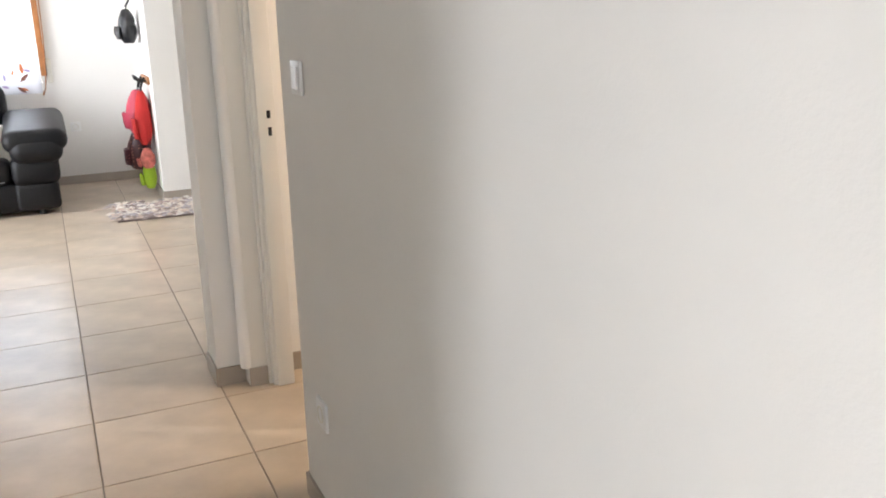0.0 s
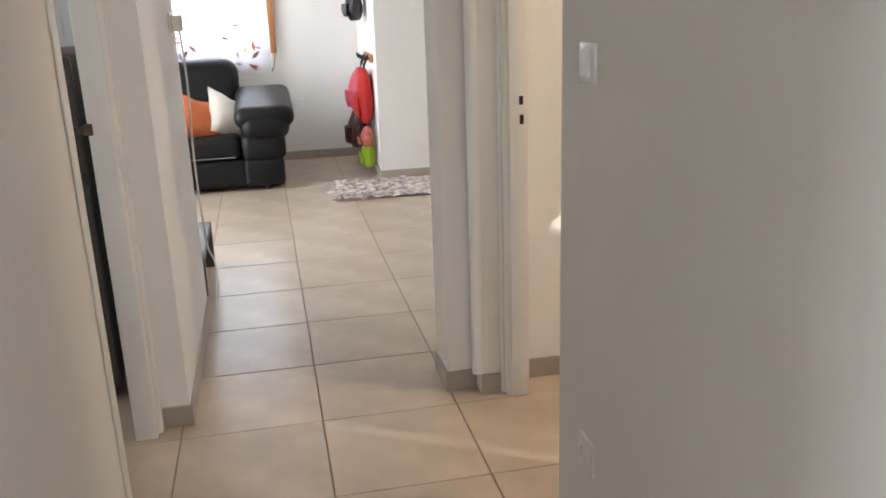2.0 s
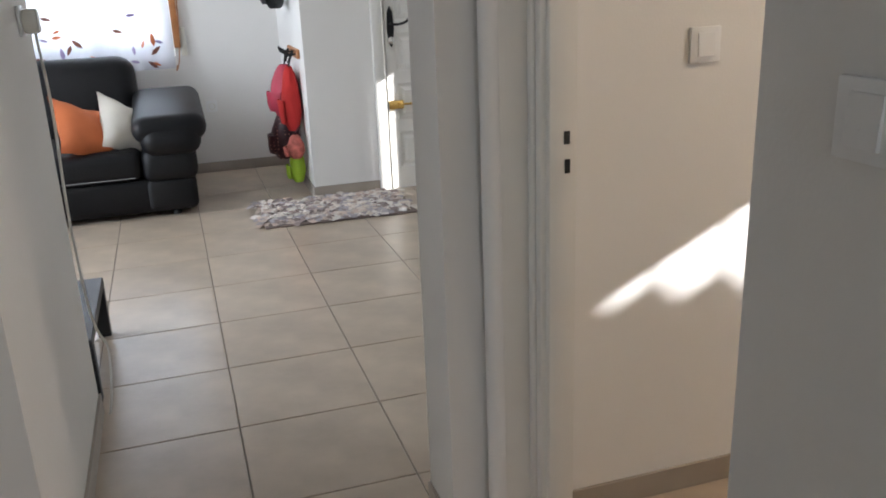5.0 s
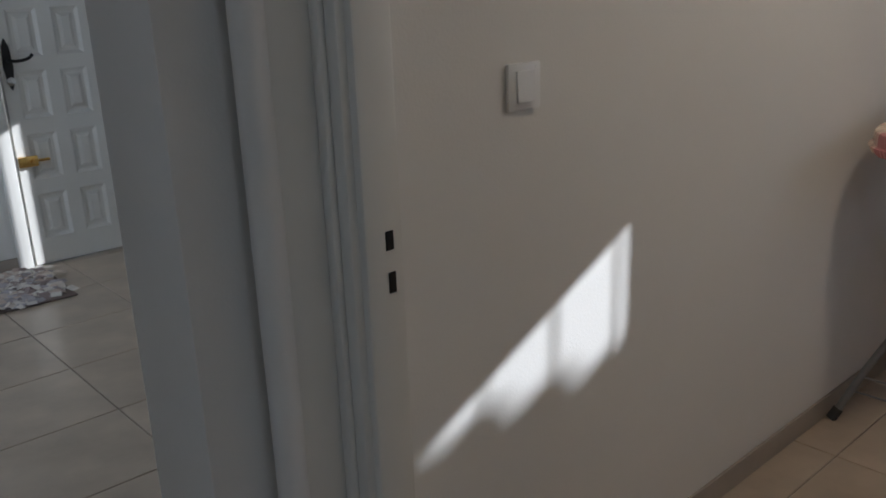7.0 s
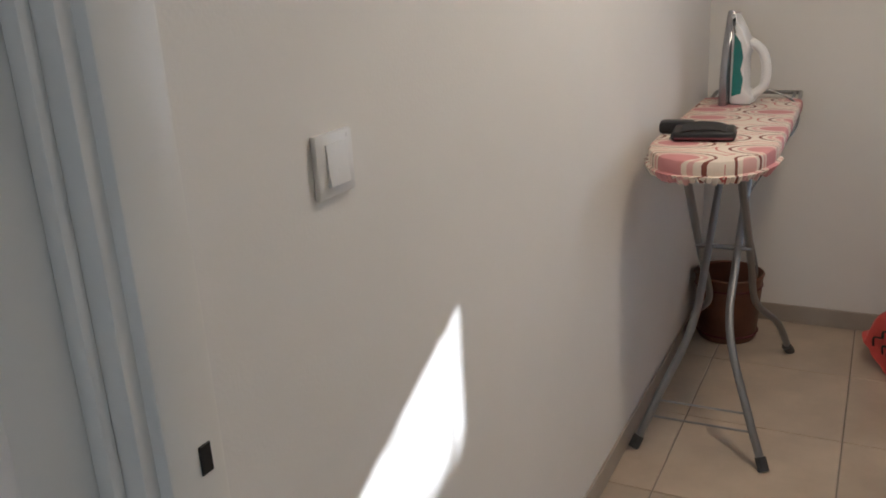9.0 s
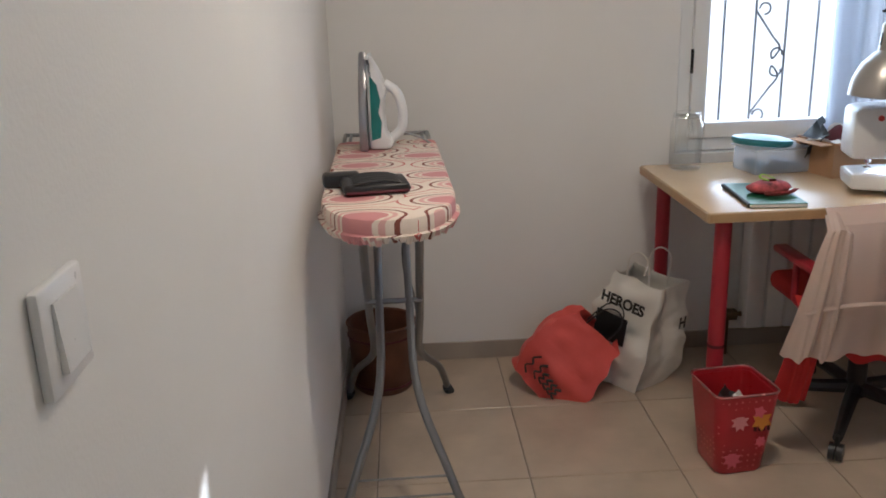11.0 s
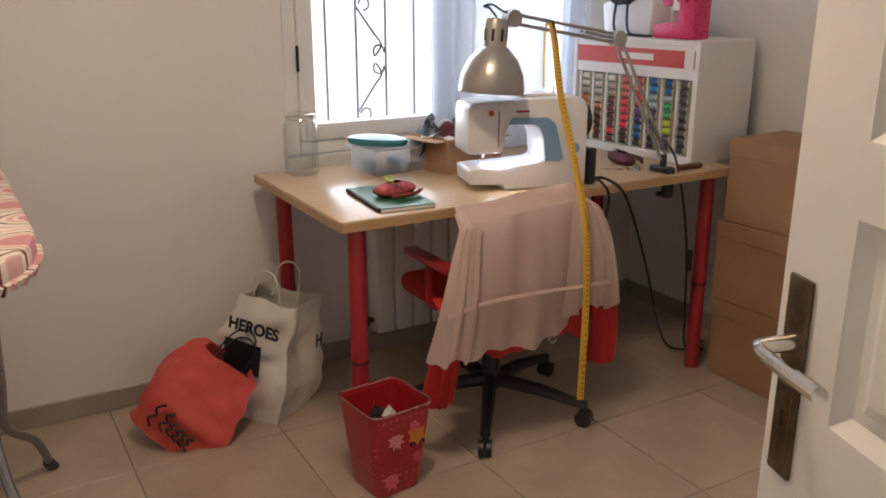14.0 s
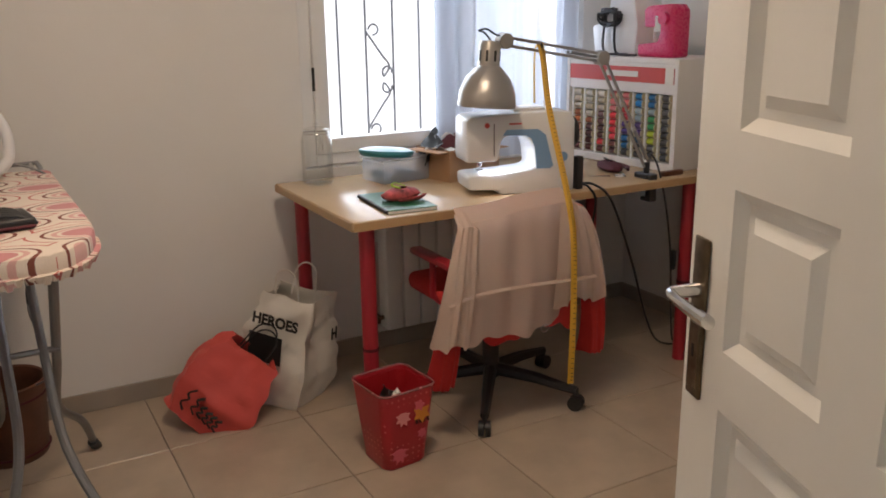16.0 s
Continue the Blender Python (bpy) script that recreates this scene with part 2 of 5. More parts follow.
def smooth_pts(pts, n=6):
    """Points on a smooth line through the given ones."""
    p = [Vector(q) for q in pts]
    out = []
    for i in range(len(p) - 1):
        a, b, c, d = p[max(i - 1, 0)], p[i], p[i + 1], p[min(i + 2, len(p) - 1)]
        for k in range(n):
            t = k / n
            out.append(0.5 * (2 * b + (c - a) * t + (2 * a - 5 * b + 4 * c - d) * t * t + (3 * b - a - 3 * c + d) * t ** 3))
    return out + [p[-1]]


def lathe(bm, prof, seg=24, center=(0, 0, 0)):
    """Turn a profile of (radius, height) round the upright through center."""
    c = Vector(center)
    rings = [[bm.verts.new(c + Vector((r * math.cos(a), r * math.sin(a), z))) for a in [2 * math.pi * k / seg for k in range(seg)]] for r, z in prof]
    for a, b in zip(rings, rings[1:]):
        for k in range(seg):
            bm.faces.new((a[k], a[(k + 1) % seg], b[(k + 1) % seg], b[k]))
    if prof[0][0] > 1e-4:
        bm.faces.new(rings[0][::-1])
    if prof[-1][0] > 1e-4:
        bm.faces.new(rings[-1])
    return bm


def sheet(bm, fn, nu, nv, thick=0.0):
    g = [[bm.verts.new(fn(i / nu, j / nv)) for j in range(nv + 1)] for i in range(nu + 1)]
    fs = [bm.faces.new((g[i][j], g[i + 1][j], g[i + 1][j + 1], g[i][j + 1])) for i in range(nu) for j in range(nv)]
    if thick:
        bmesh.ops.recalc_face_normals(bm, faces=fs)
        bmesh.ops.solidify(bm, geom=fs, thickness=thick)
    return bm


def prism(bm, outline, axis, a, b, bev=0.0):
    """A flat outline of (u, v) drawn out along an axis from a to b."""
    put = {"x": lambda u, v, w: (w, u, v), "y": lambda u, v, w: (u, w, v), "z": lambda u, v, w: (u, v, w)}[axis]
    lo = [bm.verts.new(put(u, v, a)) for u, v in outline]
    hi = [bm.verts.new(put(u, v, b)) for u, v in outline]
    n = len(outline)
    fs = [bm.faces.new((lo[i], lo[(i + 1) % n], hi[(i + 1) % n], hi[i])) for i in range(n)] + [bm.faces.new(lo[::-1]), bm.faces.new(hi)]
    bmesh.ops.recalc_face_normals(bm, faces=fs)
    if bev:
        es = list({e for f in fs for e in f.edges})
        bmesh.ops.bevel(bm, geom=es, offset=bev, segments=2, affect="EDGES", profile=0.5)
    return bm


def finish(name, bm, material, smooth=True):
    me = bpy.data.meshes.new(name)
    bmesh.ops.recalc_face_normals(bm, faces=bm.faces)
    bm.to_mesh(me)
    bm.free()
    me.materials.append(material)
    if smooth:
        me.shade_smooth()
        me.set_sharp_from_angle(angle=radians(35))
    return me


def part(name, bm, material, parent, label="", smooth=True):
    ob = new(name, finish(name, bm, material, smooth))
    ob.parent = parent
    return tagged(ob, label)


def thing(name, label, category, at=(0, 0, 0), rz=0.0, group=""):
    ob = new(name)
    ob.empty_display_size = 0.1
    ob.matrix_world = pose(*at, 0, 0, rz)
    return tagged(ob, label, category, group)


def single(name, bm, material, label, category, group="", smooth=True):
    return tagged(new(name, finish(name, bm, material, smooth)), label, category, group)


def structure(name, bm, material, label, category="wall", smooth=False):
    return tagged(new(name, finish(name, bm, material, smooth)), label, category, kind="structure")


def words(parent, text, size, m, material, name="lettering"):
    c = bpy.data.curves.new("lettering", "FONT")
    c.body, c.size, c.extrude, c.offset, c.align_x, c.align_y = text, size, 0.0004, 0.0022, "CENTER", "CENTER"
    tmp = new("lettering_source", c)
    me = bpy.data.meshes.new_from_object(tmp.evaluated_get(bpy.context.evaluated_depsgraph_get()))
    bpy.data.objects.remove(tmp)
    me.materials.clear()
    me.materials.append(material)
    ob = new(name, me)
    ob.parent = parent
    ob.matrix_local = m
    return ob


def B():
    return bmesh.new()

# ---- structure ----
H = 2.5
T = 0.47


def wall(name, pieces, label, material=PAINT):
    bm = B()
    for p in pieces:
        box(bm, *p)
    return structure(name, bm, material, label)


wall("wall_hall_east", [(0.565, 0.73, -1.6, 2.438, 0, H), (0.565, 0.655, 2.438, 2.49, 0, H), (0.565, 0.73, 2.49, 3.40, 2.09, H)], "white painted hall wall with a doorway")
wall("wall_sewing_north", [(0.465, 0.57, 3.40, 3.60, 0, H), (0.57, 3.94, 3.425, 3.60, 0, H)], "white painted wall of the sewing room")
wall("wall_sewing_south", [(0.73, 3.94, 0.31, 0.46, 0, H)], "white painted end wall of the sewing room")
wall("wall_sewing_east", [(3.74, 3.94, 0.46, 0.76, 0, H), (3.74, 3.94, 2.12, 3.425, 0, H), (3.74, 3.94, 0.76, 2.12, 0, 0.815), (3.74, 3.94, 0.76, 2.12, 2.152, H)], "white painted outer wall with a window")
wall("wall_hall_west", [(-0.70, -0.555, 0.37, 2.79, 0, H), (-0.70, -0.555, -0.5, 0.37, 2.09, H), (-0.70, -0.555, -1.6, -0.5, 0, H), (-0.70, -0.555, 2.79, 3.39, 2.09, H), (-0.60, -0.44, 3.39, 4.50, 0, H)], "white painted hall wall with two doorways")
# opening added to go with the hall fill lamp
wall("wall_hall_south", [(-0.70, -0.32, -1.75, -1.6, 0, H), (0.32, 0.73, -1.75, -1.6, 0, H), (-0.32, 0.32, -1.75, -1.6, 0, 0.98), (-0.32, 0.32, -1.75, -1.6, 2.02, H)], "white painted end wall of the hall")
wall("wall_kitchen_north", [(-2.55, -0.60, 4.35, 4.50, 0, H)], "white painted kitchen wall")
# gap in this wall is added for the kitchen fill lamp
wall("wall_kitchen_west", [(-2.55, -2.40, 2.1, 2.72, 0, H), (-2.55, -2.40, 3.48, 4.35, 0, H), (-2.55, -2.40, 2.72, 3.48, 0, 1.08), (-2.55, -2.40, 2.72, 3.48, 1.92, H)], "white painted kitchen wall")
wall("wall_kitchen_south", [(-2.55, -0.70, 1.95, 2.1, 0, H)], "white painted kitchen wall")
wall("wall_bedroom_west", [(-3.15, -3.0, -3.0, 1.95, 0, 0.8), (-3.15, -3.0, -3.0, 1.95, 2.0, H), (-3.15, -3.0, -3.0, -2.35, 0.8, 2.0), (-3.15, -3.0, -1.45, 1.95, 0.8, 2.0)], "white painted wall with a window")
wall("wall_bedroom_south", [(-3.15, -0.45, -3.15, -3.0, 0, H), (-0.60, -0.45, -3.0, -1.75, 0, H)], "white painted wall")
# wide opening added to go with the west fill lamp
wall("wall_living_west", [(-3.15, -3.0, 4.35, 5.2, 0, H), (-3.15, -3.0, 7.2, 8.42, 0, H), (-3.15, -3.0, 5.2, 7.2, 2.3, H)], "unseen white painted wall with a wide opening at the fill lamp")
wall("wall_living_south", [(-3.15, -2.55, 4.35, 4.50, 0, H)], "white painted wall")
wall("wall_living_north", [(-3.0, -1.0, 8.27, 8.42, 0, H), (0.0, 0.75, 8.27, 8.42, 0, H), (-1.0, 0.0, 8.27, 8.42, 0, 0.88), (-1.0, 0.0, 8.27, 8.42, 2.1, H)], "white painted wall with a window")
wall("wall_entry", [(0.75, 1.19, 7.11, 7.27, 0, H), (0.75, 0.90, 7.27, 8.42, 0, H), (2.12, 2.65, 7.11, 7.27, 0, H), (1.19, 2.12, 7.11, 7.27, 2.09, H)], "white painted wall beside the front door")
# slot added and sized to throw a strip of sun on the front door
wall("wall_living_east", [(2.5, 2.65, 3.6, 6.187, 0, H), (2.5, 2.65, 6.369, 7.11, 0, H), (2.5, 2.65, 6.187, 6.369, 0, 0.60), (2.5, 2.65, 6.187, 6.369, 1.43, H)], "unseen white painted wall with a narrow slot added for the sun")
bm = B()
box(bm, -3.15, 3.94, -3.15, 8.42, H, H + 0.12)
structure("ceiling", bm, CEIL, "flat white painted ceiling", "ceiling")

bm = B()
box(bm, -60, 60, -60, 60, -0.30, -0.16)
structure("ground", bm, GROUND, "pale dusty ground outside", "ground")

BASEH, BT = 0.075, 0.009
bm = B()
for x0, x1, y0, y1 in [
    (0.565 - BT, 0.565, -1.6, 2.49), (0.565 - BT, 0.60, 2.49, 2.49 + BT),
    (0.465 - BT, 0.465, 3.40 - BT, 3.60), (0.465, 0.57, 3.40 - BT, 3.40), (0.575, 0.646, 3.342 - BT, 3.342),
    (0.75, 3.74, 3.425 - BT, 3.425), (3.74 - BT, 3.74, 0.46 + BT, 3.425 - BT), (0.73, 3.74, 0.46, 0.46 + BT),
    (-0.555, -0.555 + BT, 0.37, 2.753), (-0.535, -0.44 + BT, 3.39 - BT, 3.39), (-0.44, -0.44 + BT, 3.39, 4.50), (-0.60, -0.44 + BT, 4.50, 4.50 + BT),
    (-3.0, 0.75 - BT, 8.27 - BT, 8.27), (0.75 - BT, 0.75, 7.11 - BT, 8.27), (0.75, 1.19, 7.11 - BT, 7.11), (2.12, 2.5, 7.11 - BT, 7.11),
    (2.5 - BT, 2.5, 3.6, 7.1), (0.465, 2.5 - BT, 3.60, 3.60 + BT),
]:
    box(bm, x0, x1, y0, y1, 0.0, BASEH, 0.002, 1)
structure("baseboard", bm, BASE, "grey beige tile baseboard", "baseboard")


def door_frame(name, pieces, label):
    bm = B()
    for p in pieces:
        box(bm, *p, 0.006, 2)
    return structure(name, bm, GLOSSWHITE, label, "door frame", True)


bm = B()
tube(bm, [(0.571, 3.362, BASEH), (0.571, 3.362, 2.09)], 0.024, 20)
structure("trim", bm, PAINT, "rounded white plaster bead along the door jamb", "trim", True)
fr = door_frame("door_frame_sewing", [
    (0.572, 0.672, 3.342, 3.423, 0, 2.07), (0.672, 0.738, 3.286, 3.423, 0, 2.07), (0.658, 0.690, 3.300, 3.344, 0, 2.07), (0.646, 0.660, 3.322, 3.344, 0, 2.07),
    (0.657, 0.742, 2.44, 2.53, 0, 2.07), (0.572, 0.742, 2.53, 3.286, 2.04, 2.085)], "white gloss painted wooden door frame")
bm = B()
box(bm, 0.706, 0.720, 3.2845, 3.287, 1.036, 1.064, 0.001, 1)
part("strike_hole", bm, IRON, fr, "dark latch hole")
bm = B()
box(bm, 0.708, 0.721, 3.2845, 3.287, 0.973, 1.004, 0.001, 1)
part("strike_hole", bm, IRON, fr, "dark bolt hole")
fl = door_frame("door_frame_kitchen", [(-0.615, -0.543, 3.31, 3.389, 0, 2.07), (-0.575, -0.530, 3.345, 3.389, 0, 2.07), (-0.69, -0.565, 2.792, 2.81, 0, 2.07), (-0.555, -0.546, 2.755, 2.805, 0, 2.12), (-0.612, -0.56, 2.81, 3.31, 2.04, 2.085)], "worn white painted wooden door frame")
bm = B()
box(bm, -0.628, -0.600, 3.3055, 3.3115, 1.02, 1.055, 0.002, 1)
box(bm, -0.640, -0.622, 3.300, 3.3115, 1.025, 1.048, 0.002, 1)
part("latch", bm, BRONZE, fl, "dark bronze latch")
fe = door_frame("door_frame_entry", [(1.192, 1.262, 7.085, 7.26, 0, 2.07), (1.262, 1.275, 7.15, 7.26, 0, 2.07), (2.06, 2.118, 7.085, 7.26, 0, 2.07), (1.262, 2.06, 7.085, 7.26, 2.04, 2.085)], "white painted front door frame")

# floor tiles share one mesh
bm = B()
box(bm, -3.0, 3.74, -3.0, 8.27, -0.16, -0.004)
floor = structure("floor", bm, GROUT, "floor of large square beige ceramic tiles", "floor")
bm = B()
box(bm, 0.0022, T - 0.0022, 0.0022, T - 0.0022, -0.012, 0.0, 0.0018, 1)
tile_me = finish("tile", bm, TILE, False)
rng = random.Random(4)
for i in range(-7, 8):
    for j in range(-4, 18):
        x, y = i * T, j * T
        if x > 2.4 and y > 3.5 or x > 0.6 and y > 7.2 or x < -0.5 and y < 2.0:
            continue
        o = new("tile", tile_me)
        o.parent = floor
        o.location = (x, y, 0.0)
bm = B()
for i in range(-7, -1):
    for j in range(-7, 4):
        box(bm, i * T + 0.002, i * T + T - 0.002, j * T + 0.002, j * T + T - 0.002, -0.012, 0.0)
tagged(part("tile_field", bm, TILE, floor), "plain beige tiles", kind="stuff")

# ---- windows ----


def window(name, at, rz, w, h, z, wood, grille):
    """A two-leaf window, its outer face towards local +x; width along local y."""
    win = new(name)
    win.matrix_world = pose(*at, 0, 0, rz)
    tagged(win, "white framed window with daylight behind" if not wood else "window behind a printed sheer curtain", "window", kind="structure")
    bm = B()
    for y0, y1, z0, z1 in ((-w / 2, -w / 2 + 0.05, z, z + h), (w / 2 - 0.05, w / 2, z, z + h), (-w / 2 + 0.05, w / 2 - 0.05, z, z + 0.05), (-w / 2 + 0.05, w / 2 - 0.05, z + h - 0.05, z + h)):
        box(bm, -0.03, 0.03, y0, y1, z0, z1, 0.004, 1)
    part("window_frame", bm, PLASTIC, win)
    for s in (-1, 1):
        y0, y1 = (-w / 2 + 0.05, -0.002) if s < 0 else (0.002, w / 2 - 0.05)
        bm = B()
        st = 0.06
        for a, b, c, d in ((y0, y0 + st, z + 0.05, z + h - 0.05), (y1 - st, y1, z + 0.05, z + h - 0.05), (y0 + st, y1 - st, z + 0.05, z + 0.05 + st), (y0 + st, y1 - st, z + h - 0.05 - st, z + h - 0.05)):
            box(bm, -0.045, 0.012, a, b, c, d, 0.006, 2)
        sash = part("sash", bm, PLASTIC, win)
        bm = B()
        box(bm, -0.012, -0.008, y0 + st, y1 - st, z + 0.05 + st, z + h - 0.05 - st)
        part("pane", bm, GLASS, sash).visible_shadow = False
        if s > 0 and grille:
            for hz in (0.30, 0.78):
                bm = B()
                tube(bm, [(-0.05, y1 + 0.004, z + hz), (-0.05, y1 + 0.004, z + hz + 0.09)], 0.006, 8)
                part("hinge", bm, IRON, sash, "small dark hinge")
    return win


win1 = window("window_1", (3.80, 1.44, 0), 0, 1.34, 1.33, 0.82, False, True)
bm = B()
box(bm, 3.735, 3.77, 0.77, 2.11, 0.797, 0.823, 0.004, 1)
part("window_sill", bm, PLASTIC, win1)
win2 = window("window_2", (-0.5, 8.36, 0), 90, 0.99, 1.21, 0.885, True, False)
win3 = window("window_3", (-3.09, -1.9, 0), 180, 0.88, 1.18, 0.81, False, False)

grille = thing("window_grille", "wrought iron window grille with scrolls, painted white", "grille", (3.88, 1.47, 0.84))
GRILLE = mat("grille_paint", (0.13, 0.13, 0.14), 0.6, var=0.15)
for k in range(10):
    y = -0.56 + 0.124 * k
    bm = B()
    tube(bm, [(0, y, 0), (0, y, 1.30)], 0.005, 6)
    part("bar", bm, GRILLE, grille)
for zz in (0.02, 1.29):
    bm = B()
    box(bm, -0.006, 0.006, -0.575, 0.575, zz - 0.01, zz + 0.01)
    part("rail", bm, GRILLE, grille)
for y0, y1 in ((0.308, 0.184), (-0.436, -0.312)):
    for s in (-1, 1):
        zc = 0.30
        pts = [(0, y0, zc + s * 0.20)] + [(0, y0 + (y1 - y0) * q, zc + s * (0.20 - 0.17 * q)) for q in (0.3, 0.6, 0.85)]
        cy, cz = y1 + 0.03 * (1 if y0 > y1 else -1), zc + s * 0.032
        pts += [(0, cy + 0.022 * math.cos(a), cz + 0.022 * math.sin(a)) for a in [(-s * 0.9 + s * k * 0.62) for k in range(8)]]
        bm = B()
        tube(bm, smooth_pts(pts, 3), 0.0045, 5)
        part("scroll", bm, GRILLE, grille)
        bm = B()
        tube(bm, [(0, y0 - 0.035 + 0.022 * math.cos(a), zc + s * 0.205 + 0.022 * math.sin(a)) for a in [k * 0.6 for k in range(9)]], 0.0045, 5)
        part("scroll", bm, GRILLE, grille)

# emissive panel added outside so the sewing window reads as blown out
GLOW = bpy.data.materials.new("distance_glow")
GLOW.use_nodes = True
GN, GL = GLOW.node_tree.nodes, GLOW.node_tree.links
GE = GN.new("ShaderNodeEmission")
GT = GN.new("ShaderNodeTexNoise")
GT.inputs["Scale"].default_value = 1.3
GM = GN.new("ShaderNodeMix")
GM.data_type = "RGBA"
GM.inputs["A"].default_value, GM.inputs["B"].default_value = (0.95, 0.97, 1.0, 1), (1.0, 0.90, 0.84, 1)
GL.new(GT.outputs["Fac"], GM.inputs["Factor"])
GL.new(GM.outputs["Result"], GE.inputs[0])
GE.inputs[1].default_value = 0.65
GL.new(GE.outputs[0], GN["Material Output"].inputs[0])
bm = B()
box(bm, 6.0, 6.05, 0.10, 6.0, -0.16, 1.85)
structure("backdrop", bm, GLOW, "glowing backdrop panel added outside the window", "backdrop")

# unseen wall capped with round tiles, added to scallop the sun patch's lower edge
nb = thing("shade_wall", "unseen stucco wall capped with clay tiles, added to shade the sun patch", "wall", (7.4, 0.0, -0.16))
bm = B()
box(bm, -1.9, 2.6, -0.12, 0.06, 0, 3.37)
part("wall_body", bm, STUCCO, nb)
for k in range(22):
    bm = B()
    tube(bm, [(-1.8 + 0.2 * k, -0.2, 3.365), (-1.8 + 0.2 * k, 0.10, 3.365)], [0.085, 0.075], 10)
    part("roof_tile", bm, ROOFTILE, nb)


def curtain(name, x0, x1, z0, z1, depth, folds, seed, label):
    r = random.Random(seed)
    ph = [r.uniform(0, 6.28) for _ in range(4)]

    def f(u, v):
        x = x0 + (x1 - x0) * u
        w = math.sin(u * folds * 6.28 + ph[0] + 0.5 * math.sin(u * 9 + ph[1])) * (0.6 + 0.4 * math.sin(u * 5 + ph[2]))
        return Vector((x + 0.01 * math.sin(v * 3 + u * 20), depth * w * (1.15 - 0.35 * v) + 0.01 * math.sin(v * 4 + ph[3]), z0 + (z1 - z0) * v))
    bm = B()
    sheet(bm, f, 120, 14)
    return bm


cur = single("curtain", curtain("curtain", -0.36, 0.36, 0.0, 1.44, 0.035, 8, 3, ""), CURTAIN, "white sheer curtain hanging in soft folds by the window", "curtain")
cur.matrix_world = pose(3.665, 1.215, 0.80, 0, 0, 90)
bm = B()
tube(bm, [(3.665, 0.8, 2.25), (3.665, 2.25, 2.25)], 0.012, 8)
for y in (0.95, 2.13):
    tube(bm, [(3.74, y, 2.25), (3.665, y, 2.25)], 0.008, 6)
single("curtain_rod", bm, PLASTIC, "thin white curtain rod above the window", "curtain rod")

# ---- doors ----


def panelled_leaf(parent, w, h, t, cols, rows, depth=0.012):
    """A leaf from the hinge at x=0 to x=w, panels sunk in both faces; each panel raised within its frame."""
    bm = B()
    xs, zs = [0], [0]
    for a, b in cols:
        xs += [a, b]
    for a, b in rows:
        zs += [a, b]
    xs.append(w)
    zs.append(h)
    for i in range(len(xs) - 1):
        for j in range(len(zs) - 1):
            if not (i % 2 and j % 2):
                box(bm, xs[i], xs[i + 1], -t / 2, t / 2, zs[j], zs[j + 1])
    bmesh.ops.remove_doubles(bm, verts=bm.verts, dist=1e-5)
    seen = {}
    for f in bm.faces:
        seen.setdefault(tuple(round(c, 4) for c in f.calc_center_median()), []).append(f)
    bmesh.ops.delete(bm, geom=[f for fs in seen.values() if len(fs) > 1 for f in fs], context="FACES")
    leaf = part("leaf", bm, GLOSSWHITE, parent, smooth=False)
    for a, b in cols:
        for c, d in rows:
            bm = B()
            for s in (-1, 1):
                def ring(ins, y):
                    return [bm.verts.new((px, s * y, pz)) for px, pz in ((a + ins, c + ins), (b - ins, c + ins), (b - ins, d - ins), (a + ins, d - ins))]
                rs = [ring(0.0, t / 2 - 0.0005), ring(0.018, t / 2 - depth), ring(0.032, t / 2 - depth), ring(0.050, t / 2 - 0.003)]
                for p, q in zip(rs, rs[1:]):
                    for k in range(4):
                        bm.faces.new((p[k], p[(k + 1) % 4], q[(k + 1) % 4], q[k]))
                bm.faces.new(rs[-1])
            part("panel", bm, GLOSSWHITE, leaf, smooth=False)
    return leaf


def lever_set(parent, x, z, t, material, turn, plate_h=0.25):
    """Long plate, key hole and lever on the face at local y=+t/2."""
    bm = B()
    box(bm, x - 0.021, x + 0.021, t / 2, t / 2 + 0.006, z - 0.17, z + plate_h - 0.17, 0.003, 2)
    box(bm, x - 0.015, x + 0.015, t / 2 + 0.005, t / 2 + 0.008, z - 0.155, z - 0.05, 0.002, 1)
    pl = part("handle_plate", bm, material, parent, "aged bronze long plate")
    bm = B()
    box(bm, x - 0.003, x + 0.003, t / 2 + 0.0075, t / 2 + 0.009, z - 0.105, z - 0.085)
    part("keyhole", bm, INK, pl)
    bm = B()
    tube(bm, [(x, t / 2, z), (x, t / 2 + 0.05, z)], [0.012, 0.009], 12)
    p = smooth_pts([(x, t / 2 + 0.048, z), (x + 0.02 * turn, t / 2 + 0.055, z), (x + 0.06 * turn, t / 2 + 0.055, z - 0.002), (x + 0.115 * turn, t / 2 + 0.05, z - 0.006)], 4)
    tube(bm, p, [0.009 + 0.004 * k / (len(p) - 1) for k in range(len(p))], 10, True, 0.75)
    part("lever", bm, CHROME if material is BRONZE else material, pl, "worn polished lever")


WHITEDOOR = (1.0, 1.0)
door = new("door_1")
door.matrix_world = pose(0.748, 2.555, 0.008, 0, 0, -18.4)
tagged(door, "open white gloss panelled wooden door with a bronze lever", "door", kind="structure")
panelled_leaf(door, 0.765, 2.02, 0.038, [(0.11, 0.33), (0.43, 0.655)], [(0.16, 0.49), (0.585, 0.84), (0.93, 1.165), (1.245, 1.52), (1.62, 1.88)], 0.014)
lever_set(door, 0.726, 1.0, 0.038, BRONZE, -1)

fdoor = new("door_2")
fdoor.matrix_world = pose(2.055, 7.125, 0.008, 0, 0, 180)
tagged(fdoor, "white panelled front door with iron handle and brass lock", "door", kind="structure")
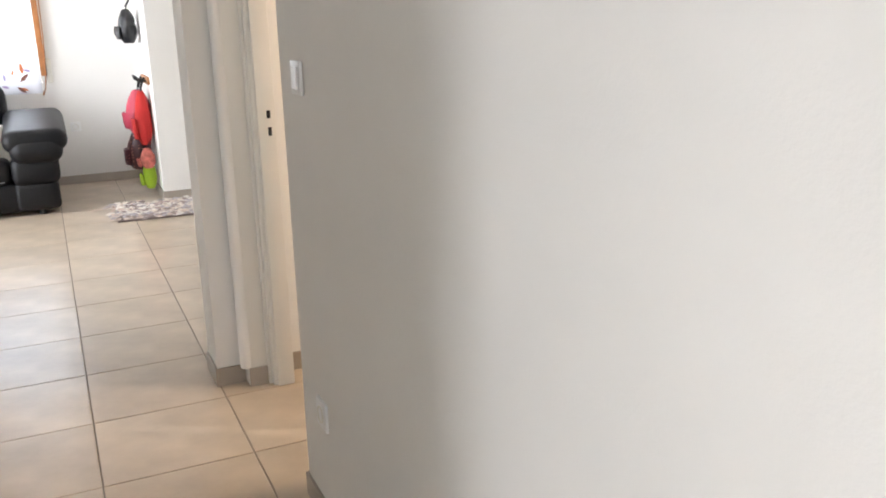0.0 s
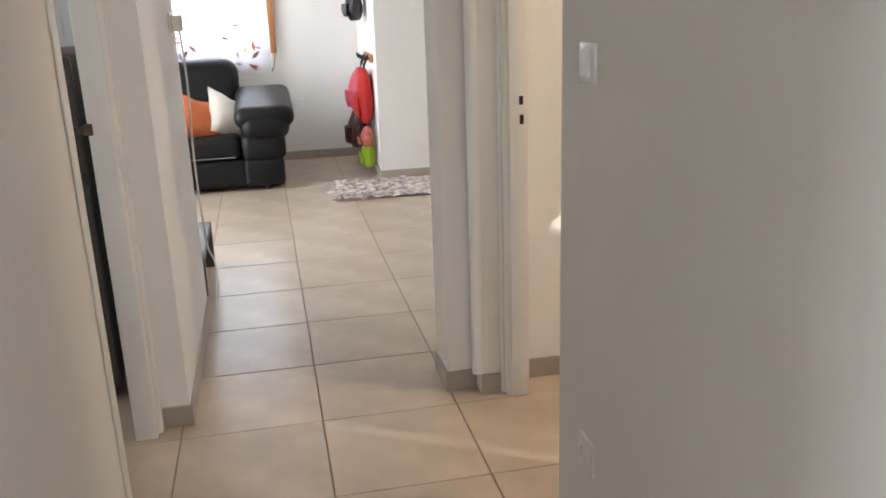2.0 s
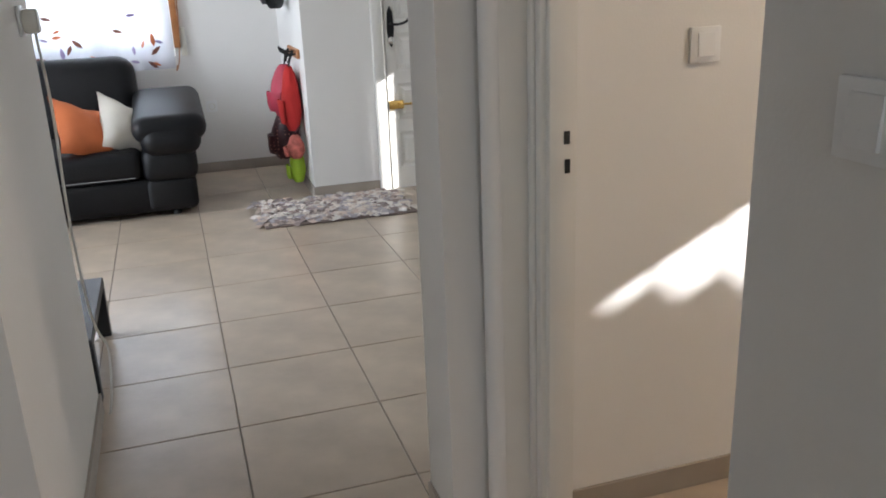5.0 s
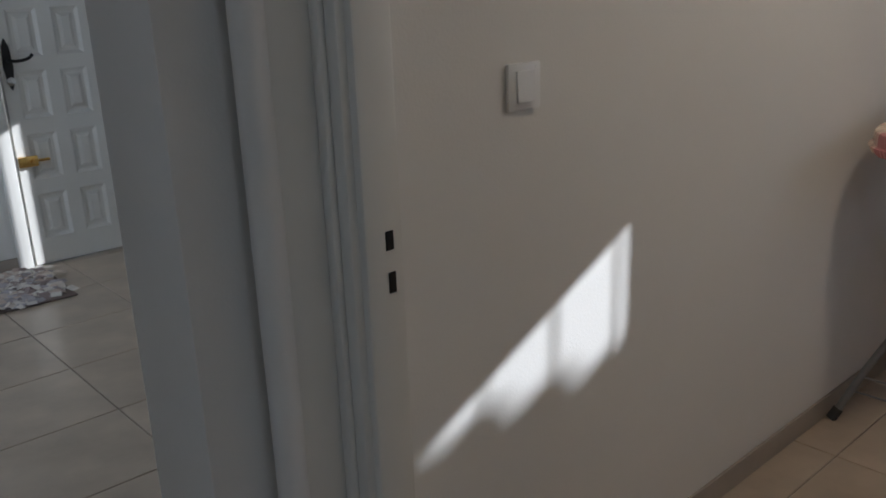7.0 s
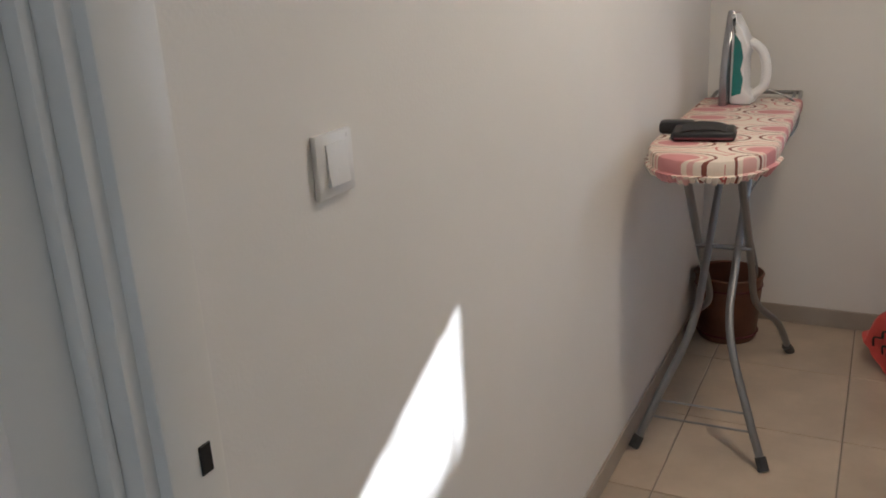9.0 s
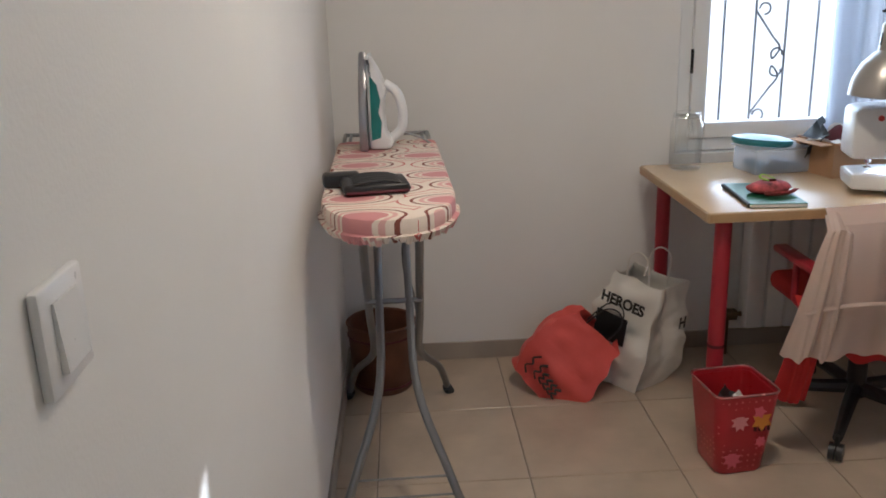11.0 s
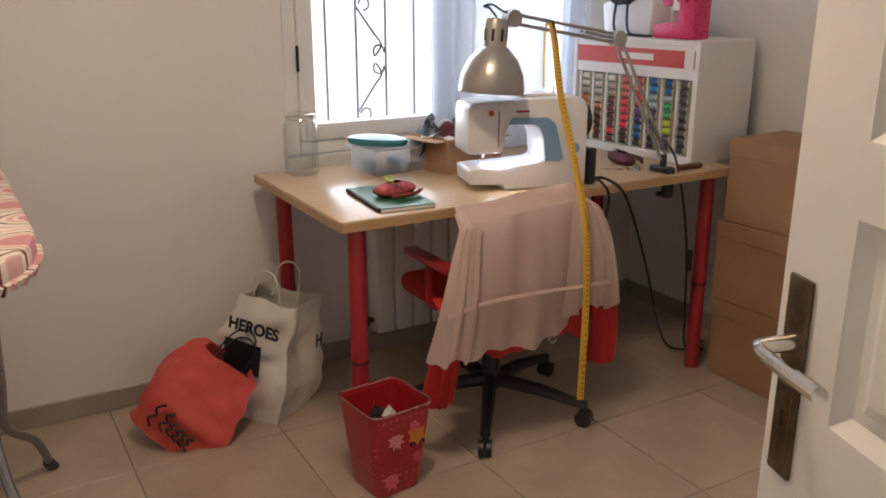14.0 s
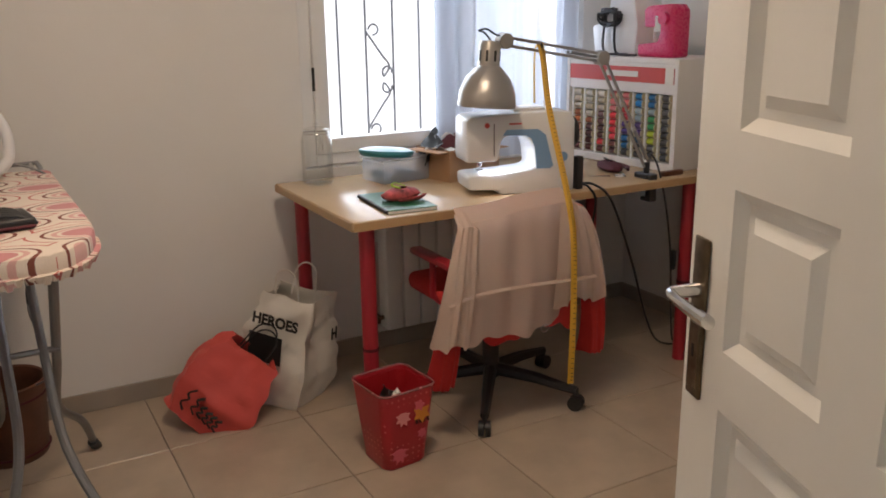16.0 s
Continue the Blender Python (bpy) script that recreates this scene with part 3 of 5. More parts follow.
panelled_leaf(fdoor, 0.775, 2.02, 0.045, [(0.08, 0.28), (0.35, 0.49), (0.56, 0.71)], [(0.14, 0.38), (0.46, 0.70), (0.78, 1.02), (1.09, 1.33), (1.41, 1.65), (1.72, 1.92)], 0.013)
bm = B()
prism(bm, [(0.735, 0.93), (0.752, 0.96), (0.762, 1.05), (0.755, 1.15), (0.738, 1.19), (0.721, 1.15), (0.714, 1.05), (0.724, 0.96)], "y", 0.0225, 0.030)
tube(bm, [(0.738, 0.03, 1.08), (0.738, 0.07, 1.08)], 0.008, 8)
tube(bm, smooth_pts([(0.738, 0.068, 1.08), (0.70, 0.07, 1.075), (0.65, 0.07, 1.085), (0.625, 0.07, 1.105)], 4), 0.008, 8)
part("handle", bm, IRON, fdoor, "black forged iron handle and plate")
bm = B()
lathe(bm, [(0.001, 0.0), (0.022, 0.0), (0.022, 0.010), (0.012, 0.014), (0.001, 0.014)], 16)
bmesh.ops.transform(bm, matrix=pose(0.738, 0.024, 0.975, -90, 0, 0), verts=bm.verts)
part("cylinder_lock", bm, CHROME, fdoor, "round chrome cylinder lock")
bm = B()
box(bm, 0.68, 0.775, 0.0225, 0.045, 0.535, 0.59, 0.004, 2)
tube(bm, [(0.70, 0.045, 0.5625), (0.70, 0.065, 0.5625)], 0.014, 12)
tube(bm, [(0.62, 0.036, 0.5625), (0.70, 0.036, 0.5625)], 0.007, 8)
part("bolt_lock", bm, BRASS, fdoor, "polished brass bolt lock")

# ---- switches and sockets ----


def plate_thing(name, label, at, rz, kind_, w=0.082, h=0.082):
    t = thing(name, label, "switch" if kind_ == "switch" else "socket", at, rz)
    bm = B()
    box(bm, -w / 2, w / 2, 0, 0.009, -h / 2, h / 2, 0.003, 2)
    part("cover_plate", bm, PLASTIC, t)
    bm = B()
    if kind_ == "switch":
        bm.free()
        n = max(1, round(w / 0.09))
        for k in range(n):
            c = -w / 2 + w * (k + 0.5) / n
            bm = B()
            prism(bm, [(0.008, -0.027), (0.0145, -0.026), (0.011, 0.027), (0.008, 0.027)], "x", c - 0.022, c + 0.022, 0.0)
            part("rocker", bm, PLASTIC, t)
    else:
        lathe(bm, [(0.001, 0.004), (0.017, 0.004), (0.021, 0.012), (0.024, 0.012), (0.024, 0.0)], 20)
        bmesh.ops.transform(bm, matrix=pose(0, 0, 0, -90, 0, 0), verts=bm.verts)
        s = part("socket_well", bm, CREAMPL, t)
        bm = B()
        for sx in (-0.0095, 0.0095):
            tube(bm, [(sx, 0.003, 0), (sx, 0.0055, 0)], 0.0028, 8)
        part("contact_hole", bm, INK, s)
    return t


plate_thing("light_switch", "white rocker light switch on the sewing room wall", (1.132, 3.425, 1.208), 180, "switch")
plate_thing("light_switch", "white rocker light switch on the hall wall", (0.565, 2.32, 1.243), 90, "switch")
plate_thing("wall_socket", "white wall socket low on the hall wall", (0.565, 2.29, 0.355), 90, "socket")
plate_thing("wall_socket", "white wall socket behind the sofa", (0.206, 8.27, 0.497), 180, "socket")
plate_thing("light_switch", "double white light switch by the front door", (1.12, 7.11, 1.315), 180, "switch", 0.16, 0.082)
plate_thing("wall_socket", "white wall socket with a plugged cable", (-0.44, 4.31, 1.31), -90, "socket")
cab = thing("cable", "white cable hanging from a wall plug", "cable", (-0.44, 4.31, 1.31))
bm = B()
box(bm, 0.010, 0.05, -0.025, 0.025, -0.035, 0.03, 0.008, 2)
part("plug", bm, CREAMPL, cab)
bm = B()
tube(bm, smooth_pts([(0.035, 0, -0.03), (0.04, 0.02, -0.25), (0.028, 0.05, -0.55), (0.03, 0.09, -0.85), (0.03, 0.20, -1.0), (0.05, 0.25, -1.10), (0.045, 0.19, -1.22), (0.03, 0.16, -1.30)], 6), 0.0045, 6)
part("cord", bm, CABLE, cab)

# ---- living room ----
sofa = thing("sofa", "black leather sofa with padded rolled arms", "sofa", (-1.15, 7.62, 0))
bm = B()
box(bm, -1.0, 1.14, -0.56, 0.40, 0.03, 0.26, 0.05, 3)
part("base", bm, LEATHER, sofa)
for k in range(2):
    bm = B()
    box(bm, -0.85 + 0.855 * k, -0.0 + 0.855 * k, -0.58, 0.28, 0.24, 0.43, 0.06, 4)
    seat = part("seat_cushion", bm, LEATHER, sofa)
    bm = B()
    tube(bm, [(-0.80 + 0.855 * k, -0.583, 0.27), (-0.05 + 0.855 * k, -0.583, 0.27)], 0.004, 6)
    part("piping", bm, TUBE, seat, "pale stitched piping")
    bm = B()
    box(bm, -0.86 + 0.86 * k, 0.0 + 0.86 * k, 0.10, 0.42, 0.40, 0.97, 0.11, 5, Matrix.Rotation(radians(-8), 4, "X"))
    part("back_cushion", bm, LEATHER, sofa)
for s in (-1, 1):
    bm = B()
    x = 1.02 if s > 0 else -0.88
    box(bm, x - 0.20, x + 0.24, -0.56, 0.34, 0.49, 0.66, 0.08, 5, Matrix.Translation((0, 0, 0.03)) @ Matrix.Rotation(radians(6), 4, "X"))
    box(bm, x - 0.16, x + 0.20, -0.64, -0.36, 0.38, 0.58, 0.095, 5)
    part("armrest", bm, LEATHER, sofa)
    bm = B()
    box(bm, x - 0.17, x + 0.16, -0.60, 0.36, 0.22, 0.44, 0.07, 4)
    box(bm, x - 0.16, x + 0.14, -0.58, 0.36, 0.04, 0.25, 0.04, 3)
    part("arm_body", bm, LEATHER, sofa)
for k, (x, y) in enumerate(((-0.9, -0.48), (1.02, -0.48), (-0.9, 0.32), (1.02, 0.32))):
    bm = B()
    tube(bm, [(x, y, 0), (x, y, 0.05)], 0.025, 8)
    part("foot", bm, DARKPL, sofa)


def cushion(name, material, label, m, w=0.44):
    def f(u, v):
        a, b = 2 * u - 1, 2 * v - 1
        e = (1 - abs(a) ** 2.6) * (1 - abs(b) ** 2.6)
        p = 1 + 0.10 * (abs(a * b) ** 1.5) - 0.06 * (1 - abs(a * b))
        return a * w / 2 * p, b * w / 2 * p, e
    bm = B()
    for s in (-1, 1):
        sheet(bm, lambda u, v: Vector((f(u, v)[0], f(u, v)[1], s * 0.085 * max(0, f(u, v)[2]) ** 0.6 + 0.008 * math.sin(9 * u + 7 * v))), 14, 14)
    bmesh.ops.remove_doubles(bm, verts=bm.verts, dist=0.0005)
    ob = single(name, bm, material, label, "cushion")
    ob.matrix_world = m
    return ob


cushion("cushion", CREAM, "cream cloth cushion leaning on the sofa arm", pose(-0.37, 7.32, 0.53, 58, 28, 38), 0.36)
cushion("cushion", ORANGE, "orange cloth cushion on the black sofa", pose(-0.60, 7.25, 0.54, 50, 22, 36), 0.38)

lc = single("curtain", curtain("curtain", -0.62, 0.50, 0.0, 1.40, 0.022, 6, 8, ""), sheer("printed_sheer", (0.85, 0.86, 0.92), 0.3), "white sheer curtain printed with brown leaves", "curtain")
lc.matrix_world = pose(-0.52, 8.22, 0.80, 0, 0, 0)
LEAF1, LEAF2, LEAF3 = mat("print_brown", (0.20, 0.08, 0.06), 0.9), mat("print_orange", (0.55, 0.16, 0.07), 0.9), mat("print_violet", (0.28, 0.22, 0.36), 0.9)
for k in range(34):
    x, z = rng.uniform(-0.55, 0.48), (rng.uniform(0.0, 0.20) if k < 22 else rng.uniform(0.2, 0.6))
    a, ln = rng.uniform(0, 6.28), rng.uniform(0.025, 0.05)
    bm = B()
    prism(bm, [(-ln, 0), (-ln * 0.3, ln * 0.35), (ln * 0.5, ln * 0.25), (ln, 0), (ln * 0.5, -ln * 0.25), (-ln * 0.3, -ln * 0.35)], "y", -0.0004, 0.0004)
    bmesh.ops.transform(bm, matrix=pose(x, -0.034, z + 0.02, 0, math.degrees(a), 0), verts=bm.verts)
    part("printed_leaf", bm, (LEAF1, LEAF2, LEAF3)[k % 3], lc)
tr = thing("window_trim", "orange brown wooden strip and cord box beside the window", "window trim", (0.02, 8.27, 0.88))
bm = B()
box(bm, -0.025, 0.02, -0.05, 0, 0.06, 1.4, 0.004, 1)
part("strip", bm, WOOD, tr)
bm = B()
box(bm, 0.022, 0.062, -0.03, 0, 0.0, 0.20, 0.004, 1)
part("cord_box", bm, CREAMPL, tr)
bm = B()
tube(bm, smooth_pts([(0.04, -0.035, 1.3), (0.03, -0.05, 0.4), (0.0, -0.06, 0.0), (-0.03, -0.05, -0.10), (-0.02, -0.05, -0.06)], 5), 0.004, 5)
part("cord", bm, WOOD, tr)

tb = thing("low_table", "low black wooden table behind the wall end", "table", (-0.785, 4.92, 0))
bm = B()
box(bm, -0.33, 0.345, -0.34, 0.34, 0.21, 0.245, 0.004, 1)
part("tabletop", bm, DARKPL, tb)
for x in (-0.30, 0.32):
    for y in (-0.31, 0.31):
        bm = B()
        box(bm, x - 0.025, x + 0.025, y - 0.025, y + 0.025, 0, 0.21, 0.003, 1)
        part("leg", bm, DARKPL, tb)

# rag rug: a backing and many short strips
rug = thing("rug", "shaggy rag rug in white, grey and brown by the front door", "rug", (0.82, 6.78, 0.0), -2)
bm = B()
box(bm, -0.46, 0.46, -0.29, 0.29, 0.001, 0.010, 0.003, 1)
part("backing", bm, mat("rug_backing", (0.20, 0.15, 0.13), 0.9), rug)
for idx, col in enumerate(((0.70, 0.62, 0.54), (0.45, 0.41, 0.42), (0.62, 0.50, 0.42), (0.33, 0.26, 0.24), (0.76, 0.71, 0.65))):
    bm = B()
    for _ in range(230):
        x, y = rng.uniform(-0.47, 0.44), rng.uniform(-0.26, 0.29)
        if noise.noise(Vector((x * 5, y * 7, idx * 3.1))) < -0.12:
            continue
        a, ln, w = rng.uniform(0, 6.28), rng.uniform(0.05, 0.10), rng.uniform(0.014, 0.026)
        d, s, hz = Vector((math.cos(a), math.sin(a), 0)), Vector((-math.sin(a), math.cos(a), 0)), rng.uniform(0.008, 0.02)
        p = Vector((x, y, 0.009))
        q = [p - s * w, p + s * w, p + d * ln * 0.5 + s * w + Vector((0, 0, hz)), p + d * ln * 0.5 - s * w + Vector((0, 0, hz)), p + d * ln + s * w + Vector((0, 0, 0.006)), p + d * ln - s * w + Vector((0, 0, 0.006))]
        v = [bm.verts.new(c) for c in q]
        bm.faces.new((v[0], v[1], v[2], v[3]))
        bm.faces.new((v[3], v[2], v[4], v[5]))
    tagged(part("rag_strips", bm, mat("rag_cloth", col, 0.95, var=0.15, scale=20), rug), kind="stuff")


def soft_bag(name, label, at, size, material, lean, rz, strap):
    t = thing(name, label, "bag", at, rz)
    w, d, h = size

    def f(u, v):
        a = 2 * math.pi * u
        r = (math.sin(math.pi * min(0.97, 0.06 + 0.9 * v)) ** 0.45) * (1.05 - 0.25 * v)
        n = 1 + 0.12 * noise.noise(Vector((3 * math.cos(a), 3 * math.sin(a), 4 * v + at[2])))
        return Vector((d / 2 * r * n * math.cos(a) + lean * v, w / 2 * r * n * math.sin(a), h * v))
    bm = B()
    sheet(bm, f, 22, 14)
    bmesh.ops.remove_doubles(bm, verts=bm.verts, dist=0.0005)
    part("body", bm, material, t)
    bm = B()
    def g(u, v):
        p = f(0.35 + 0.3 * u, 0.12 + 0.38 * v)
        return p + Vector((-0.03, 0, 0))
    sheet(bm, g, 6, 6, 0.01)
    part("pocket", bm, material, t)
    bm = B()
    q = min(1.0, h / 0.3)
    tube(bm, smooth_pts([(lean, 0, h * 0.95), (lean + 0.02, 0.02, h + 0.05 * q), (d * 0.3, 0.0, h + 0.10 * q), (lean, -0.02, h + 0.02 * q)], 4), 0.009 * max(q, 0.4), 6, True, 0.4)
    part("strap", bm, strap, t)
    return t


FLORAL = dots_mat("dark_floral_cloth", (0.05, 0.012, 0.018), (0.45, 0.22, 0.16), 40, 0.22)
LIME = mat("lime_cloth", (0.32, 0.50, 0.03), 0.8)
PINKBAG = mat("pink_red_nylon", (0.45, 0.04, 0.075), 0.55, var=0.12, scale=10)
soft_bag("backpack", "pink red nylon backpack hanging on wall hooks", (0.655, 7.50, 0.50), (0.24, 0.20, 0.34), PINKBAG, 0.02, 20, DARKPL)
soft_bag("backpack", "bright red cloth bag hanging behind the pink one", (0.68, 7.36, 0.42), (0.18, 0.13, 0.42), REDCLOTH, 0.0, 0, DARKPL)
soft_bag("tote_bag", "dark floral cloth bag hanging low", (0.63, 7.56, 0.20), (0.22, 0.20, 0.34), FLORAL, 0.03, 0, MAROON)
soft_bag("tote_bag", "small coral and lime cloth bag hanging lowest", (0.68, 7.34, 0.07), (0.12, 0.11, 0.24), LIME, 0.0, 0, MAROON)
soft_bag("tote_bag", "small coral flowered cloth bag", (0.675, 7.30, 0.24), (0.12, 0.12, 0.16), mat("coral_flowers", (0.5, 0.14, 0.11), 0.8, var=0.4, scale=25), 0.0, 0, MAROON)
soft_bag("handbag", "black bag hanging high on the wall", (0.665, 7.62, 1.20), (0.24, 0.15, 0.26), DARKPL, 0.0, 0, DARKPL)
rk = thing("hook_rail", "dark wooden hook rail on the wall", "hook rail", (0.75, 7.48, 0.92))
bm = B()
box(bm, -0.02, 0, -0.22, 0.22, -0.03, 0.03, 0.004, 1)
part("rail", bm, WOOD, rk)
for y in (-0.16, -0.05, 0.06, 0.17):
    bm = B()
    tube(bm, smooth_pts([(-0.02, y, 0.0), (-0.07, y, -0.01), (-0.085, y, 0.03)], 4), 0.006, 6)
    part("hook", bm, IRON, rk)

# ---- kitchen ----
fg = thing("refrigerator", "dark grey two-door refrigerator in the kitchen", "refrigerator", (-1.0, 3.92, 0))
bm = B()
box(bm, -0.30, 0.30, -0.25, 0.30, 0.04, 1.24, 0.012, 2)
part("body", bm, FRIDGE, fg)
for z0, z1 in ((0.07, 0.82), (0.85, 1.235)):
    bm = B()
    box(bm, -0.30, 0.30, -0.30, -0.252, z0, z1, 0.012, 3)
    part("door", bm, FRIDGE, fg)
bm = B()
box(bm, -0.27, 0.27, -0.24, 0.26, 0.0, 0.045)
part("plinth", bm, DARKPL, fg)
nt = thing("paper_notice", "white paper notice with small marks pinned on the wall", "paper", (-1.05, 4.35, 1.55))
bm = B()
box(bm, -0.20, 0.20, -0.004, -0.001, -0.28, 0.28)
part("sheet", bm, PAPER, nt)
for k in range(5):
    bm = B()
    box(bm, -0.14, -0.14 + rng.uniform(0.1, 0.26), -0.0055, -0.0042, -0.2 + 0.09 * k, -0.185 + 0.09 * k)
    part("text_bar", bm, INK, nt)

# ---- sewing room: desk ----
DZ = 0.79
desk = thing("desk", "beech laminate desk top on round red legs", "desk", (3.30, 1.50, 0))
bm = B()
prism(bm, [(-0.37, -0.77), (0.375, -0.77), (0.375, 0.77), (-0.37, 0.77)], "z", DZ - 0.034, DZ, 0.006)
top = part("tabletop", bm, BEECH, desk)
bm = B()
box(bm, -0.3725, -0.3705, -0.768, 0.768, DZ - 0.031, DZ - 0.005)
box(bm, -0.368, 0.37, 0.7705, 0.7725, DZ - 0.031, DZ - 0.005)
part("edge_band", bm, BEECHEDGE, top)
for x in (-0.31, 0.29):
    for y in (-0.70, 0.70):
        bm = B()
        tube(bm, [(x, y, 0), (x, y, DZ - 0.034)], 0.026, 16)
        leg = part("leg", bm, REDMETAL, desk)
        bm = B()
        tube(bm, [(x, y, 0.335), (x, y, 0.345)], 0.0275, 16)
        part("joint_ring", bm, MAROON, leg)

jar = thing("glass_jar", "clear glass jar with a wire-clip lid, empty", "jar", (3.58, 2.13, DZ))
bm = B()
lathe(bm, [(0.001, 0.001), (0.053, 0.001), (0.058, 0.008), (0.058, 0.165), (0.047, 0.188), (0.047, 0.198), (0.0455, 0.198), (0.0455, 0.187), (0.0565, 0.164), (0.0565, 0.01), (0.052, 0.006), (0.001, 0.006)], 28)
part("body", bm, JARGLASS, jar)
bm = B()
lathe(bm, [(0.001, 0.199), (0.049, 0.199), (0.049, 0.207), (0.03, 0.213), (0.012, 0.214), (0.010, 0.228), (0.001, 0.23)], 24)
part("lid", bm, JARGLASS, jar)
bm = B()
tube(bm, [(0.049 * math.cos(a), 0.049 * math.sin(a), 0.192) for a in [k * 0.2617 for k in range(25)]], 0.0022, 6)
tube(bm, smooth_pts([(-0.049, 0, 0.192), (-0.062, 0, 0.165), (-0.064, 0, 0.135)], 4), 0.0022, 6)
part("wire_clip", bm, CHROME, jar)

tub = thing("plastic_tub", "clear plastic tub holding small dark things", "food container", (3.50, 1.83, DZ), 8)
bm = B()
prism(bm, [(-0.08, -0.12), (0.08, -0.12), (0.08, 0.12), (-0.08, 0.12)], "z", 0.0, 0.085, 0.012)
part("body", bm, TUBPL, tub)
bm = B()
prism(bm, [(-0.086, -0.126), (0.086, -0.126), (0.086, 0.126), (-0.086, 0.126)], "z", 0.085, 0.093, 0.004)
part("lid", bm, TUBPL, tub)
for k in range(6):
    bm = B()
    box(bm, -0.05, 0.05, -0.10 + 0.033 * k, -0.075 + 0.033 * k, 0.005, 0.02 + 0.01 * (k % 3), 0.004, 1)
    part("small_item", bm, (DARKPL, TUBE, BLUE)[k % 3], tub)
lid = single("round_lid", lathe(B(), [(0.001, 0), (0.085, 0.0), (0.092, 0.012), (0.090, 0.022), (0.06, 0.030), (0.001, 0.032)], 28), TEAL, "round teal lid lying on the plastic tub", "lid")
lid.matrix_world = pose(3.49, 1.885, DZ + 0.097, 5, 2, 0) @ Matrix.Diagonal((1.0, 1.18, 1.0, 1.0))

car = thing("cardboard_box", "open brown cardboard box full of papers and cloth", "box", (3.44, 1.60, DZ), 12)
bm = B()
for p in ((-0.10, -0.097, -0.13, 0.13, 0, 0.12), (0.097, 0.10, -0.13, 0.13, 0, 0.12), (-0.097, 0.097, -0.13, -0.127, 0, 0.12), (-0.097, 0.097, 0.127, 0.13, 0, 0.12), (-0.097, 0.097, -0.127, 0.127, 0, 0.004)):
    box(bm, *p)
part("body", bm, CARD, car)
bm = B()
box(bm, -0.16, -0.10, -0.12, 0.12, 0.115, 0.118)
box(bm, -0.09, 0.09, 0.13, 0.18, 0.112, 0.115)
part("flap", bm, CARD, car)
for k, mm in enumerate((PAPER, DARKPL, PAPER, MAROON, PAPER, IRON)):
    bm = B()
    sd = k * 1.7
    sheet(bm, lambda u, v: Vector(((u - 0.5) * 0.12, (v - 0.5) * 0.11, 0.03 * noise.noise(Vector((u * 3 + sd, v * 3, sd))))), 6, 6, 0.003)
    bmesh.ops.transform(bm, matrix=pose(-0.03 + 0.03 * (k % 3), -0.10 + 0.043 * k, 0.115 + 0.01 * (k % 2), 40 * (k % 3) - 30, 25 * (k % 2), 30 * k), verts=bm.verts)
    part("paper_scrap", bm, mm, car)

bk = thing("notebook", "green covered notebook lying on the desk", "notebook", (3.10, 2.035, DZ), -5)
for nm, z0, z1, mm in (("cover", 0, 0.002, GREEN), ("pages", 0.002, 0.011, PAPER), ("cover", 0.011, 0.014, GREEN)):
    bm = B()
    box(bm, -0.145, 0.145, -0.085, 0.085, z0, z1, 0.0008, 1)
    part(nm, bm, mm, bk)
bm = B()
tube(bm, [(-0.14, 0.087, 0.008), (0.14, 0.087, 0.008)], 0.007, 8)
part("spiral", bm, IRON, bk)
pc = soft_bag("pencil_pouch", "small red, green and flowered zip pouch on the notebook", (3.10, 2.02, DZ + 0.014), (0.16, 0.10, 0.04), mat("patchwork_cloth", (0.35, 0.06, 0.06), 0.8, var=0.7, scale=30), 0.0, 15, LIME)

# sewing machine, length along local y, working face towards local -x
sm = thing("sewing_machine", "white sewing machine with pale blue trim", "sewing machine", (3.08, 1.575, DZ), -15)
bm = B()
prism(bm, [(-0.20, 0.0), (0.08, 0.0), (0.08, 0.016), (0.19, 0.022), (0.195, 0.062), (0.19, 0.072), (0.05, 0.078), (-0.03, 0.084), (-0.052, 0.092), (-0.045, 0.16), (-0.032, 0.192), (-0.012, 0.202), (0.055, 0.204), (0.072, 0.19), (0.082, 0.118), (0.195, 0.118), (0.20, 0.13), (0.198, 0.265), (0.18, 0.275), (0.0, 0.285), (-0.14, 0.288), (-0.185, 0.28), (-0.20, 0.25)], "x", -0.075, 0.075, 0.010)
body = part("body", bm, MACHINE, sm)
bm = B()
prism(bm, [(0.068, 0.208), (0.055, 0.228), (-0.06, 0.226), (-0.088, 0.205), (-0.118, 0.095), (-0.105, 0.086), (-0.056, 0.088), (-0.049, 0.16), (-0.035, 0.195), (-0.013, 0.206)], "x", -0.079, -0.076, 0.0)
part("blue_trim", bm, BLUE, body, "pale blue trim panel")
bm = B()
tube(bm, [(-0.0755, -0.155, 0.125), (-0.079, -0.155, 0.125)], 0.017, 20)
part("dial", bm, BLUE, body, "round blue badge")
bm = B()
tube(bm, [(0, 0.13, 0.12), (0, 0.13, 0.095)], 0.010, 10)
tube(bm, [(0, 0.13, 0.097), (0, 0.13, 0.078)], 0.0025, 6)
box(bm, -0.014, 0.014, 0.118, 0.142, 0.078, 0.081)
part("needle_bar", bm, CHROME, body)
bm = B()
lathe(bm, [(0.001, 0), (0.05, 0), (0.055, 0.008), (0.055, 0.024), (0.05, 0.03), (0.001, 0.03)], 24)
bmesh.ops.transform(bm, matrix=pose(0.01, -0.20, 0.20, 90, 0, 0), verts=bm.verts)
part("hand_wheel", bm, DARKPL, body)
bm = B()
box(bm, -0.077, -0.0755, 0.0, 0.045, 0.244, 0.250)
part("brand_bar", bm, BANNER, body)
bm = B()
